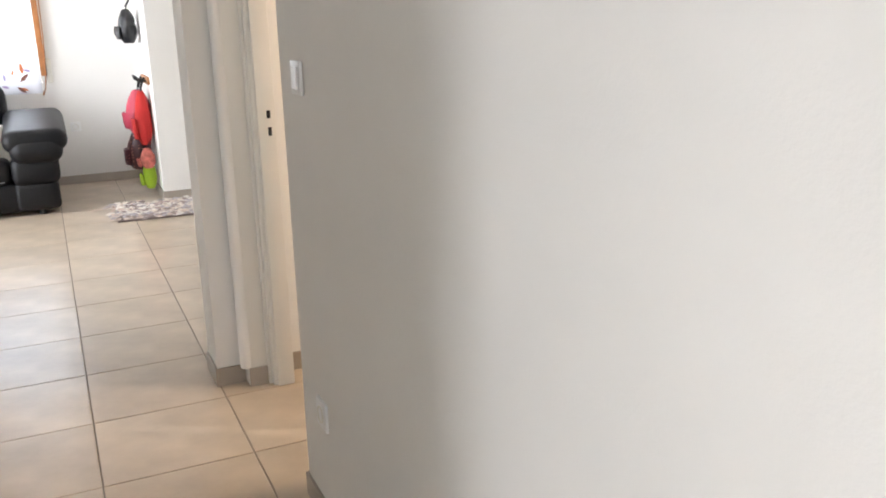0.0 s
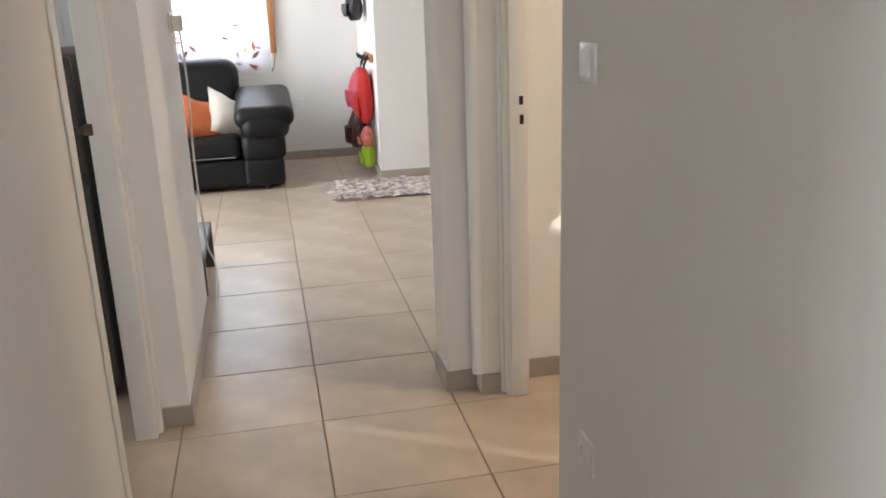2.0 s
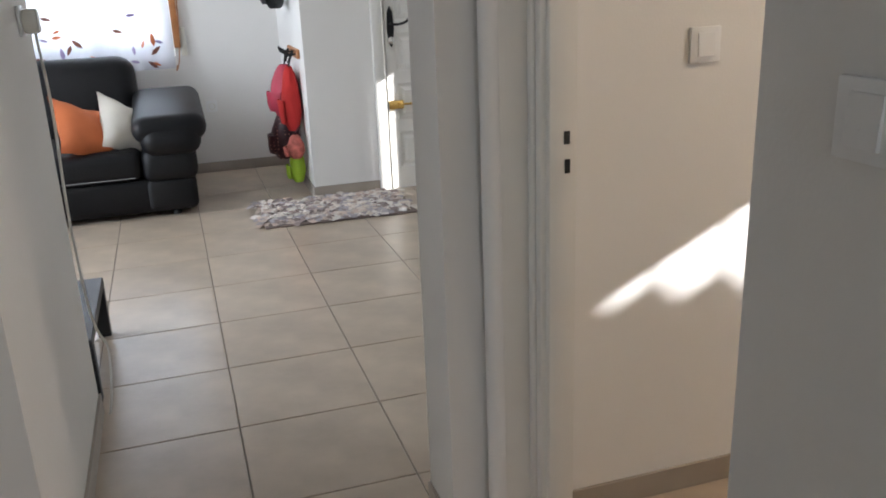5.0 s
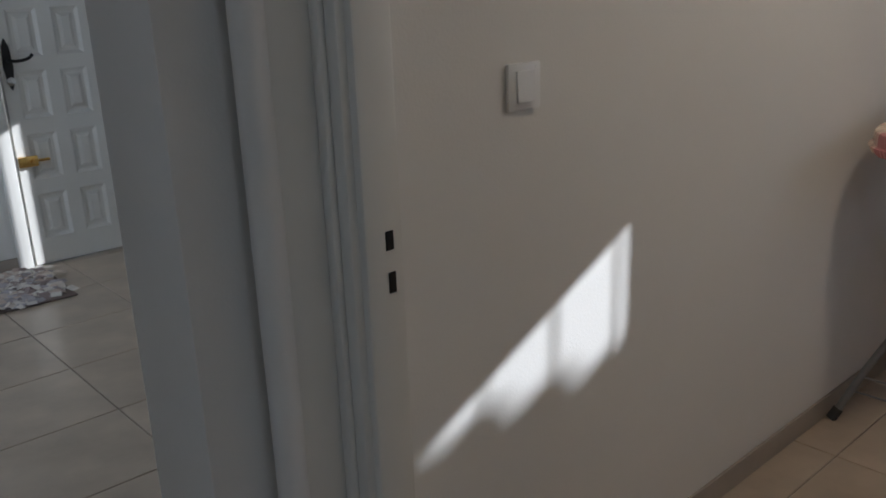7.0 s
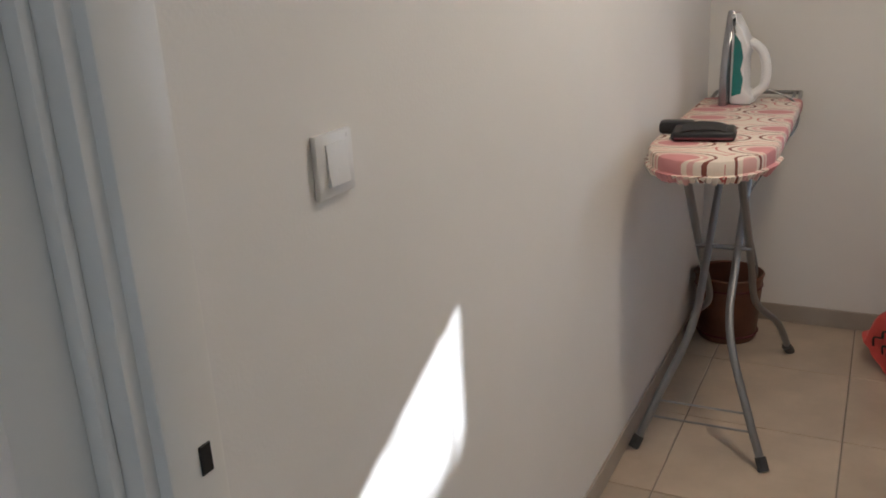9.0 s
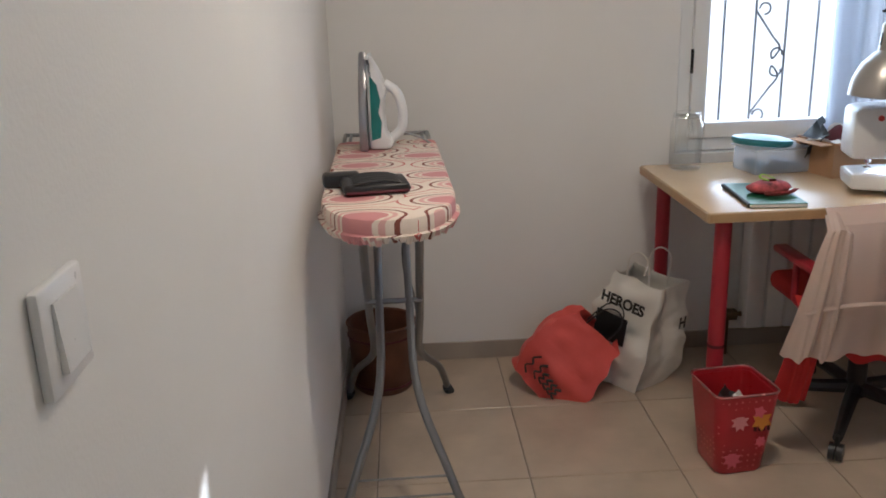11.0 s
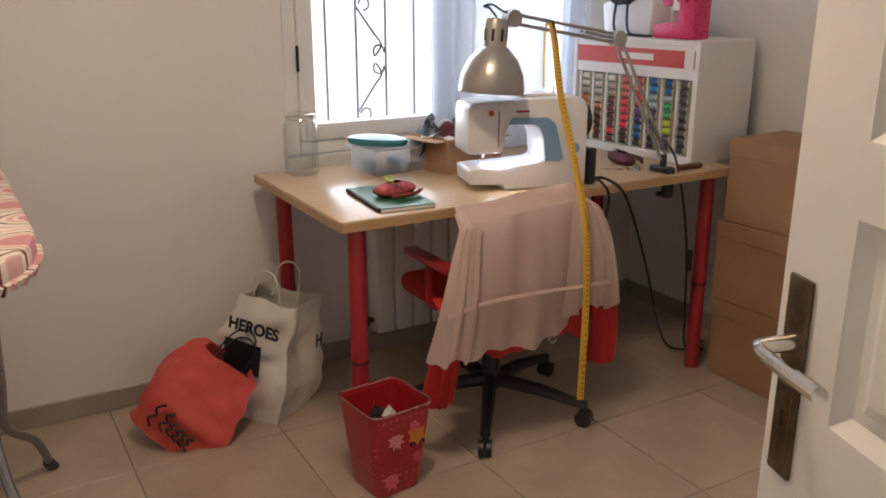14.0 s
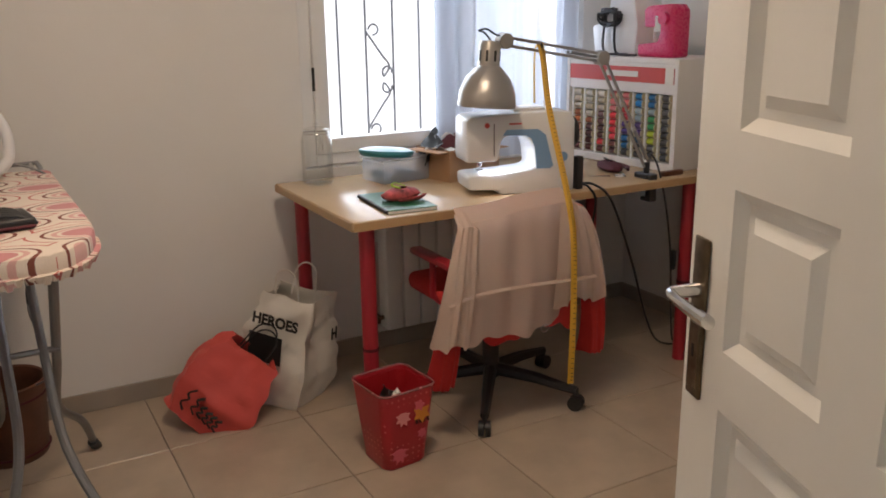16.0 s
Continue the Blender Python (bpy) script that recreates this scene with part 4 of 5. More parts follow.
tube(bm, [(-0.0755, 0.125, 0.245), (-0.0785, 0.125, 0.245)], 0.009, 14)
part("brand_dot", bm, BANNER, body)
bm = B()
box(bm, -0.0765, -0.0755, 0.098, 0.101, 0.14, 0.25)
part("thread_slot", bm, INK, body)
bm = B()
box(bm, -0.045, 0.045, -0.10, 0.02, 0.284, 0.296, 0.005, 2)
tube(bm, [(0.03, -0.12, 0.28), (0.03, -0.12, 0.31)], 0.004, 6)
part("top_cover", bm, MACHINE, body)
pd = thing("machine_plug", "black plug and cord at the sewing machine", "plug", (2.965, 1.375, DZ))
bm = B()
box(bm, -0.012, 0.02, -0.014, 0.014, 0.0, 0.12, 0.006, 2)
part("plug", bm, DARKPL, pd)
bm = B()
tube(bm, smooth_pts([(0.0, -0.012, 0.02), (-0.03, -0.05, 0.015), (-0.045, -0.12, -0.05), (-0.02, -0.25, -0.30), (0.06, -0.42, -0.60), (0.16, -0.60, -0.77), (0.10, -0.72, -0.78)], 7), 0.0045, 6)
part("cord", bm, DARKPL, pd)
bm = B()
tube(bm, smooth_pts([(0.0, -0.005, 0.02), (-0.035, -0.02, 0.01), (-0.04, -0.05, -0.06), (0.03, -0.05, -0.30), (0.10, -0.06, -0.32)], 7), 0.0045, 6)
part("cord", bm, DARKPL, pd)

# desk lamp
lamp = thing("desk_lamp", "silver metal clamp lamp on a jointed spring arm", "lamp", (3.02, 1.03, DZ))
bm = B()
box(bm, -0.06, 0.015, -0.022, 0.022, 0.0, 0.02, 0.004, 1)
box(bm, -0.075, -0.058, -0.018, 0.018, -0.075, 0.02, 0.004, 1)
box(bm, -0.075, -0.02, -0.018, 0.018, -0.085, -0.07, 0.004, 1)
tube(bm, [(-0.04, 0, -0.07), (-0.04, 0, -0.036)], 0.007, 8)
tube(bm, [(-0.03, 0, 0.02), (-0.03, 0, 0.06)], 0.012, 10)
clampp = part("clamp", bm, DARKPL, lamp, "black desk clamp")
E1, E2 = Vector((-0.03, 0.0, 0.05)), Vector((0.0, 0.215, 0.455))
E3 = Vector((0.0, 0.63, 0.525))
for a, b in ((E1, E2), (E2, E3)):
    d = (b - a).normalized()
    s = d.cross(Vector((1, 0, 0))).normalized() * 0.013
    for o in (s, -s):
        bm = B()
        tube(bm, [a + o, b + o], 0.0055, 6)
        part("arm_rod", bm, SILVER, lamp)
    for q in (-0.012, 0.012):
        bm = B()
        tube(bm, [a + Vector((q, 0, 0)) + d * 0.03, a + Vector((q, 0, 0)) + d * 0.15], 0.005, 6)
        part("spring", bm, TUBE, lamp)
for p in (E2, E3):
    bm = B()
    tube(bm, [p - Vector((0.018, 0, 0)), p + Vector((0.018, 0, 0))], 0.026, 14)
    part("joint", bm, SILVER, lamp)
bm = B()
lathe(bm, [(0.098, 0.0), (0.099, 0.004), (0.094, 0.05), (0.075, 0.095), (0.048, 0.125), (0.036, 0.135), (0.036, 0.205), (0.03, 0.215), (0.001, 0.217), (0.001, 0.213), (0.027, 0.211), (0.032, 0.2), (0.032, 0.135), (0.045, 0.121), (0.071, 0.093), (0.09, 0.05), (0.095, 0.0)], 32)
bmesh.ops.transform(bm, matrix=pose(0.0, 0.70, 0.312, 4, 0, 0), verts=bm.verts)
sh = part("shade", bm, SILVER, lamp, "silver bell shaped shade")
for k in range(8):
    a = k * 0.7854
    bm = B()
    box(bm, 0.0355, 0.0368, -0.004, 0.004, 0.15, 0.185)
    bmesh.ops.transform(bm, matrix=pose(0.0, 0.70, 0.312, 4, 0, 0) @ Matrix.Rotation(a, 4, "Z"), verts=bm.verts)
    part("vent_slot", bm, INK, sh)
bm = B()
tube(bm, smooth_pts([(0.0, 0.685, 0.53), (0.0, 0.71, 0.555), (0.0, 0.73, 0.56), (0.0, 0.70, 0.565), (0.0, 0.66, 0.545), (0.0, 0.62, 0.54)], 5), 0.0035, 6)
part("wire", bm, DARKPL, sh)
bm = B()
tube(bm, [(0, 0.64, 0.515), (0, 0.68, 0.48)], 0.010, 8)
part("neck", bm, SILVER, lamp)
bm = B()
tube(bm, smooth_pts([(-0.03, -0.02, 0.09), (-0.05, -0.04, 0.04), (-0.08, -0.06, -0.10), (-0.08, -0.10, -0.30), (-0.04, -0.16, -0.55), (0.05, -0.28, -0.76), (0.12, -0.45, -0.785)], 6), 0.004, 6)
part("cord", bm, DARKPL, lamp)
bm = B()
box(bm, -0.091, -0.072, -0.125, -0.105, -0.37, -0.29, 0.006, 2)
part("cord_switch", bm, DARKPL, lamp)

tape = thing("tape_measure", "yellow cloth tape measure hanging from the lamp arm", "tape measure", (3.02, 1.515, 1.30))
line = smooth_pts([(0.0, 0.0, 0.005), (-0.022, 0.0, -0.05), (-0.085, 0.02, -0.20), (-0.18, 0.035, -0.38), (-0.262, 0.058, -0.505), (-0.292, 0.06, -0.62), (-0.305, 0.062, -0.85), (-0.312, 0.072, -1.12)], 5)


def ribbon(pts, w, th, side=Vector((0, 1, 0))):
    bm = B()
    g = []
    for i, p in enumerate(pts):
        d = (Vector(pts[min(i + 1, len(pts) - 1)]) - Vector(pts[max(i - 1, 0)])).normalized()
        s = (side - d * side.dot(d)).normalized()
        n = d.cross(s) * th
        p = Vector(p)
        g.append([bm.verts.new(c) for c in (p - s * w / 2 - n, p + s * w / 2 - n, p + s * w / 2 + n, p - s * w / 2 + n)])
    for a, b in zip(g, g[1:]):
        for k in range(4):
            bm.faces.new((a[k], a[(k + 1) % 4], b[(k + 1) % 4], b[k]))
    bm.faces.new(g[0])
    bm.faces.new(g[-1])
    return bm


tp = part("band", ribbon(line, 0.021, 0.0006, Vector((0.45, 0.9, 0))), YELLOW, tape)
part("band", ribbon(smooth_pts([(0.0, 0.0, 0.006), (0.022, 0.004, -0.02), (0.024, 0.004, -0.12), (0.022, 0.003, -0.20)], 5), 0.021, 0.0006, Vector((0.95, -0.3, 0))), YELLOW, tape)
bm = B()
for i in range(0, len(line) - 1):
    for q in (0.0, 0.33, 0.66):
        p = Vector(line[i]).lerp(Vector(line[i + 1]), q) + Vector((-0.0017, 0.0, 0.0))
        s = Vector((0.45, 0.9, 0)).normalized()
        box(bm, -0.0006, 0.0006, -0.005, 0.004, -0.001, 0.001, m=Matrix.Translation(p - s * 0.003) @ Matrix.Rotation(radians(-26), 4, "Z"))
tagged(part("marks", bm, INK, tp), kind="stuff")

# thread cabinet, faces local +y
tc = thing("thread_cabinet", "white display cabinet full of coloured thread spools", "cabinet", (3.01, 0.875, DZ), 7)
CW, CD, CH = 0.60, 0.33, 0.435
CABWHITE = mat("cabinet_white", (0.78, 0.77, 0.75), 0.45, var=0.02)
for nm, p in (("side_panel", (0, 0.018, -CD, 0, 0, CH)), ("side_panel", (CW - 0.018, CW, -CD, 0, 0, CH)), ("top_panel", (0.018, CW - 0.018, -CD, 0, CH - 0.018, CH)), ("bottom_panel", (0.018, CW - 0.018, -CD, 0, 0, 0.03)), ("back_panel", (0.018, CW - 0.018, -CD, -CD + 0.012, 0.03, CH - 0.018)), ("header_panel", (0.018, CW - 0.018, -0.05, -0.004, CH - 0.135, CH - 0.018))):
    bm = B()
    box(bm, *p, 0.0015, 1)
    part(nm, bm, CABWHITE, tc)
bm = B()
box(bm, 0.02, CW - 0.02, -0.004, -0.001, CH - 0.095, CH - 0.035)
bn = part("banner", bm, BANNER, tc, "red brand banner")
bm = B()
box(bm, 0.20, 0.37, -0.001, 0.0004, CH - 0.075, CH - 0.052)
part("brand_bar", bm, PAPER, bn)
bm = B()
box(bm, 0.022, 0.062, -0.001, 0.0006, CH - 0.097, CH - 0.033)
part("brand_tag", bm, PAPER, bn)
PALETTE = [(0.10, 0.10, 0.11), (0.06, 0.06, 0.065), (0.01, 0.16, 0.40), (0.25, 0.35, 0.42), (0.03, 0.22, 0.07), (0.10, 0.05, 0.25), (0.55, 0.03, 0.04), (0.62, 0.16, 0.16), (0.10, 0.03, 0.03), (0.42, 0.36, 0.28), (0.35, 0.10, 0.03), (0.55, 0.52, 0.46)]
THREADS = [mat("thread", c, 0.7, var=0.15, scale=60, bump=0.4, fine=500, rnd=0.35) for c in PALETTE]
LIMET = mat("thread", (0.45, 0.55, 0.03), 0.7, var=0.15, bump=0.4, fine=500, rnd=0.2)
COLS = [(0, 0, 0, 0, 1, 1, 1, 0, 1), (2, 2, 3, 4, 4, 12, 12, 0, 1), (2, 2, 3, 3, 5, 5, 2, 1, 1), (7, 7, 6, 6, 5, 5, 2, 2, 1), (7, 7, 7, 6, 6, 6, 6, 8, 8), (11, 9, 9, 8, 8, 8, 8, 6, 8), (11, 11, 9, 9, 10, 8, 8, 8, 8), (11, 9, 9, 10, 10, 10, 6, 8, 8)]
bm = B()
lathe(bm, [(0.001, -0.016), (0.013, -0.016), (0.0135, 0.016), (0.001, 0.016)], 10)
bmesh.ops.transform(bm, matrix=Matrix.Rotation(radians(90), 4, "Y"), verts=bm.verts)
spool_me = finish("thread_spool", bm, THREADS[0])
bm = B()
for s in (-1, 1):
    tube(bm, [(s * 0.016, 0, 0), (s * 0.0205, 0, 0)], [0.0142, 0.0142], 10)
end_me = finish("spool_end", bm, mat("spool_plastic", (0.62, 0.55, 0.36), 0.4))
spools = {}
for c in range(len(COLS)):
    for r in range(9):
        idx = COLS[c][r]
        if idx not in spools:
            spools[idx] = spool_me.copy()
            spools[idx].materials[0] = THREADS[idx] if idx < 12 else LIMET
        s = new("thread_spool", spools[idx])
        s.parent = tc
        s.location = (0.062 + 0.068 * c, -0.022, CH - 0.153 - 0.0292 * r)
        e = new("spool_end", end_me)
        e.parent = s
for c in range(len(COLS) + 1):
    bm = B()
    box(bm, 0.018 + 0.068 * c + 0.004, 0.018 + 0.068 * c + 0.012, -0.05, -0.012, 0.03, CH - 0.135)
    part("divider", bm, PLASTIC, tc)

# on the cabinet
toy = thing("toy_sewing_machine", "hot pink toy sewing machine on the thread cabinet", "toy", (3.10, 0.78, DZ + CH), 4)
bm = B()
prism(bm, [(0, 0), (0.19, 0), (0.195, 0.05), (0.09, 0.06), (0.075, 0.10), (0.085, 0.12), (0.16, 0.115), (0.165, 0.185), (0.14, 0.20), (0.02, 0.205), (0.0, 0.18)], "y", -0.045, 0.045, 0.010)
tbody = part("body", bm, PINK, toy)
bm = B()
tube(bm, [(0.05, 0.045, 0.15), (0.05, 0.062, 0.15)], 0.024, 12)
part("dial", bm, PINK, tbody)
bm = B()
box(bm, 0.07, 0.10, 0.045, 0.047, 0.10, 0.16, 0.0008, 1)
part("sticker", bm, PAPER, tbody)
bm = B()
tube(bm, [(0.14, 0.0, 0.06), (0.14, 0.0, 0.12)], 0.006, 8)
part("needle_bar", bm, PLASTIC, tbody)
og = thing("overlocker", "white overlock machine with a coiled black cable", "sewing machine", (3.34, 0.73, DZ + CH), 4)
bm = B()
prism(bm, [(0, 0), (0.24, 0), (0.26, 0.12), (0.17, 0.14), (0.15, 0.26), (0.02, 0.27), (-0.01, 0.12)], "y", -0.08, 0.08, 0.012)
part("body", bm, MACHINE, og)
bm = B()
for k in range(9):
    a0 = rng.uniform(0, 6.28)
    tube(bm, [(0.13 + (0.05 + 0.012 * math.sin(3 * a + k)) * math.cos(a), 0.10 + 0.02 * math.sin(a0 + a), 0.155 + (0.03 + 0.008 * math.cos(2 * a + k)) * math.sin(a)) for a in [a0 + j * 0.45 for j in range(14)]], 0.005, 6)
tube(bm, smooth_pts([(0.16, 0.10, 0.13), (0.17, 0.10, 0.05), (0.14, 0.11, 0.01), (0.08, 0.11, 0.006), (0.02, 0.10, 0.006)], 5), 0.005, 6)
tube(bm, smooth_pts([(0.10, 0.10, 0.13), (0.10, 0.10, 0.05), (0.06, 0.115, 0.008), (-0.04, 0.11, 0.006)], 5), 0.005, 6)
part("power_cable", bm, DARKPL, og)

soft_bag("zip_pouch", "maroon oval zip pouch lying on the desk", (3.19, 1.04, DZ), (0.19, 0.09, 0.04), MAROON, 0.0, 70, DARKPL)
sc = thing("scissors", "steel scissors lying on the desk", "scissors", (3.08, 1.13, DZ), 60)
for s in (-1, 1):
    bm = B()
    prism(bm, [(0, -0.004), (0.08, -0.001), (0.08, 0.001), (0, 0.005)], "z", 0.002 + 0.002 * s + 0.001, 0.004 + 0.002 * s + 0.001)
    tube(bm, [(-0.035 + 0.02 * math.cos(a), 0.016 * s + 0.012 * math.sin(a), 0.005) for a in [k * 0.524 for k in range(13)]], 0.003, 6)
    bmesh.ops.transform(bm, matrix=Matrix.Rotation(radians(7 * s), 4, "Z"), verts=bm.verts)
    part("blade", bm, CHROME, sc)
bm = B()
box(bm, 2.965, 2.99, 0.86, 0.96, DZ, DZ + 0.02, 0.005, 2)
single("seam_ripper", bm, TERRA, "small brown handled tool on the desk edge", "tool")

# radiator under the window
rad = thing("radiator", "white sectional radiator under the window", "radiator", (3.66, 1.36, 0))
for k in range(12):
    bm = B()
    box(bm, -0.045, 0.045, -0.475 + 0.08 * k, -0.399 + 0.08 * k, 0.12, 0.66, 0.012, 2)
    part("section", bm, PLASTIC, rad)
bm = B()
tube(bm, [(0, 0.48, 0.17), (0, 0.54, 0.17), (0.0, 0.54, 0.0)], 0.011, 8)
box(bm, -0.02, 0.02, 0.50, 0.56, 0.15, 0.19, 0.006, 2)
part("valve", bm, BRONZE, rad)

# cardboard boxes by the end wall
for k, (z0, z1, dx) in enumerate(((0.0, 0.30, 0.0), (0.30, 0.60, 0.012), (0.60, 0.90, -0.008))):
    b = thing("storage_box", "plain brown cardboard box in a stack by the wall", "box", (2.78 + dx, 0.63, z0), 1.5 * k, "stacked boxes")
    bm = B()
    box(bm, -0.15, 0.15, -0.155, 0.15, 0.0, z1 - z0 - 0.06, 0.003, 1)
    part("body", bm, CARD, b)
    bm = B()
    box(bm, -0.154, 0.154, -0.158, 0.154, z1 - z0 - 0.065, z1 - z0 - 0.001, 0.003, 1)
    part("lid", bm, CARD, b)

# ---- swivel chair ----
ch = thing("office_chair", "red swivel office chair on black castors", "chair", (3.10, 1.66, 0))
bm = B()
tube(bm, [(0, 0, 0.08), (0, 0, 0.26)], 0.032, 14)
tube(bm, [(0, 0, 0.24), (0, 0, 0.42)], 0.018, 12)
part("gas_column", bm, DARKPL, ch)
for k in range(5):
    a = radians(144 + 72 * k)
    d = Vector((math.cos(a), math.sin(a), 0))
    bm = B()
    tube(bm, [d * 0.02 + Vector((0, 0, 0.11)), d * 0.18 + Vector((0, 0, 0.10)), d * 0.335 + Vector((0, 0, 0.075))], [0.026, 0.022, 0.016], 8)
    arm = part("base_arm", bm, DARKPL, ch)
    bm = B()
    s = Vector((-d.y, d.x, 0))
    for q in (-0.012, 0.012):
        tube(bm, [d * 0.335 + s * (q - 0.009) + Vector((0, 0, 0.028)), d * 0.335 + s * (q + 0.009) + Vector((0, 0, 0.028))], 0.028, 14)
    tube(bm, [d * 0.335 + Vector((0, 0, 0.03)), d * 0.335 + Vector((0, 0, 0.085))], 0.009, 8)
    part("castor", bm, DARKPL, arm)
bm = B()
box(bm, -0.24, 0.24, -0.23, 0.23, 0.40, 0.47, 0.03, 3)
part("seat", bm, REDCLOTH, ch)
bm = B()
box(bm, -0.295, -0.245, -0.20, 0.20, 0.46, 0.775, 0.02, 3)
part("backrest", bm, REDCLOTH, ch)
bm = B()
tube(bm, smooth_pts([(0.0, 0, 0.40), (-0.18, 0, 0.385), (-0.27, 0, 0.42), (-0.275, 0, 0.55)], 4), 0.018, 8)
part("back_bar", bm, DARKPL, ch)
for s in (-1, 1):
    bm = B()
    box(bm, -0.20, 0.08, s * 0.27 - 0.025, s * 0.27 + 0.025, 0.585, 0.61, 0.01, 2)
    tube(bm, [(-0.05, s * 0.24, 0.43), (-0.05, s * 0.27, 0.46), (-0.05, s * 0.27, 0.59)], 0.012, 8)
    part("armrest", bm, REDMETAL, ch)

# red garment and pale shirt draped over the chair back


def drape(y0t, y1t, y0b, y1b, zt, zb, x, seed, amp, thick=0.003, hem=0.02):
    r = random.Random(seed)
    ph = [r.uniform(0, 6.28) for _ in range(5)]

    def f(u, v):
        yt, yb = y0t + (y1t - y0t) * u, y0b + (y1b - y0b) * u
        b = v ** 0.6
        y = yt + (yb - yt) * b
        z = zt + (zb + hem * math.sin(u * 11 + ph[0]) + 0.6 * hem * math.sin(u * 29 + ph[1]) - zt) * v + 0.012 * math.sin(u * 4 + ph[4]) * (1 - v)
        fold = amp * (0.25 + 0.75 * v) * (math.sin(u * 17 + ph[2] + 1.5 * v) + 0.6 * math.sin(u * 31 + ph[3] - 2 * v))
        back = 0.06 * max(0.0, 1 - v / 0.05) ** 1.5
        edge = 0.05 * (abs(2 * u - 1) ** 6) * (0.3 + v)
        return Vector((x + fold + back + edge - 0.02 * math.sin(v * 3.1), y, z + (0.012 if v < 0.02 else 0)))
    bm = B()
    sheet(bm, f, 64, 36, thick)
    return bm


sh2 = thing("shirt", "pale pink thin cotton shirt draped over the chair back", "shirt", (2.785, 1.75, 0))
part("cloth", drape(0.205, -0.215, 0.295, -0.205, 0.812, 0.368, 0.0, 5, 0.010, hem=0.009), SHIRT, sh2)
part("sleeve", drape(-0.165, -0.235, -0.13, -0.395, 0.80, 0.44, -0.006, 9, 0.012, hem=0.012), SHIRT, sh2)
part("sleeve", drape(0.212, 0.15, 0.318, 0.17, 0.78, 0.375, -0.014, 12, 0.008, hem=0.010), SHIRT, sh2)
bm = B()
tube(bm, smooth_pts([(-0.03, 0.285, 0.525), (-0.036, 0.16, 0.548), (-0.034, -0.02, 0.545), (-0.032, -0.20, 0.535), (-0.028, -0.30, 0.53)], 6), 0.006, 6, True, 0.4)
part("seam", bm, SHIRT, sh2)
bm = B()
tube(bm, [(-0.01 + 0.0 * a, -0.10 + 0.016 * math.cos(a), 0.372 + 0.013 * math.sin(a)) for a in [k * 0.4 for k in range(17)]], 0.002, 5)
part("ring", bm, CHROME, sh2)
rd = thing("red_jacket", "red cloth jacket hanging under the shirt on the chair", "jacket", (2.85, 1.66, 0))
part("body", drape(0.20, -0.20, 0.28, -0.24, 0.77, 0.34, -0.01, 21, 0.006, 0.004), REDCLOTH, rd)
part("sleeve", drape(0.33, 0.25, 0.385, 0.285, 0.50, 0.195, 0.0, 22, 0.003, 0.02, 0.004), REDCLOTH, rd)
part("sleeve", drape(-0.21, -0.31, -0.255, -0.355, 0.52, 0.195, 0.0, 23, 0.003, 0.02, 0.004), REDCLOTH, rd)

# ---- waste bin ----
wb = thing("waste_bin", "red dotted square waste bin with a sticker", "bin", (2.86, 2.185, 0), 6)


def tub_shell(bm, bw, tw, h, r, th, n=7):
    def sq(w, z):
        out = []
        for cx, cy, a0 in ((1, 1, 0), (-1, 1, 90), (-1, -1, 180), (1, -1, 270)):
            for k in range(n):
                a = radians(a0 + 90 * k / (n - 1))
                out.append(bm.verts.new((cx * (w / 2 - r) + r * math.cos(a), cy * (w / 2 - r) + r * math.sin(a), z)))
        return out
    rs = [sq(bw - 0.01, 0.0), sq(bw, 0.008), sq((bw + tw) / 2, h / 2), sq(tw, h), sq(tw - 2 * th, h), sq(bw - 2 * th, 0.008)]
    for a, b in zip(rs, rs[1:]):
        for k in range(len(a)):
            bm.faces.new((a[k], a[(k + 1) % len(a)], b[(k + 1) % len(a)], b[k]))
    bm.faces.new(rs[0][::-1])
    bm.faces.new(rs[-1])
    return bm


part("body", tub_shell(B(), 0.155, 0.205, 0.272, 0.03, 0.003), REDBIN, wb)
bm = B()
pts = []
for cx, cy, a0 in ((1, 1, 0), (-1, 1, 90), (-1, -1, 180), (1, -1, 270)):
    for k in range(6):
        a = radians(a0 + 18 * k)
        pts.append((cx * 0.0725 + 0.03 * math.cos(a), cy * 0.0725 + 0.03 * math.sin(a), 0.273))
tube(bm, pts + [pts[0]], 0.004, 6)
part("rim", bm, mat("rim_chrome_red", (0.5, 0.2, 0.2), 0.25, metal=0.6), wb)
part("lining", tub_shell(B(), 0.140, 0.192, 0.262, 0.028, 0.002), REDPL, wb)


def flower(n, r0, r1):
    return [((r1 if k % 2 else r0) * math.cos(math.pi * k / n), (r1 if k % 2 else r0) * math.sin(math.pi * k / n)) for k in range(2 * n)]


STICK, ORST, PKST = mat("sticker_pink", (0.62, 0.22, 0.22), 0.4), mat("sticker_orange", (0.62, 0.22, 0.03), 0.4), mat("sticker_rose", (0.60, 0.10, 0.14), 0.4)
for y, z, r, mm, nn in ((0.025, 0.185, 0.030, STICK, 8), (-0.045, 0.185, 0.035, ORST, 6), (-0.035, 0.215, 0.022, PKST, 5), (0.035, 0.055, 0.032, PKST, 8), (-0.05, 0.11, 0.02, PKST, 7)):
    bm = B()
    prism(bm, flower(nn, r * 0.6, r), "x", -0.0012, 0.0)
    bmesh.ops.transform(bm, matrix=pose(-0.0795 - 0.025 * z / 0.272, y, z, 0, 5.3, 0), verts=bm.verts)
    part("sticker", bm, mm, wb)
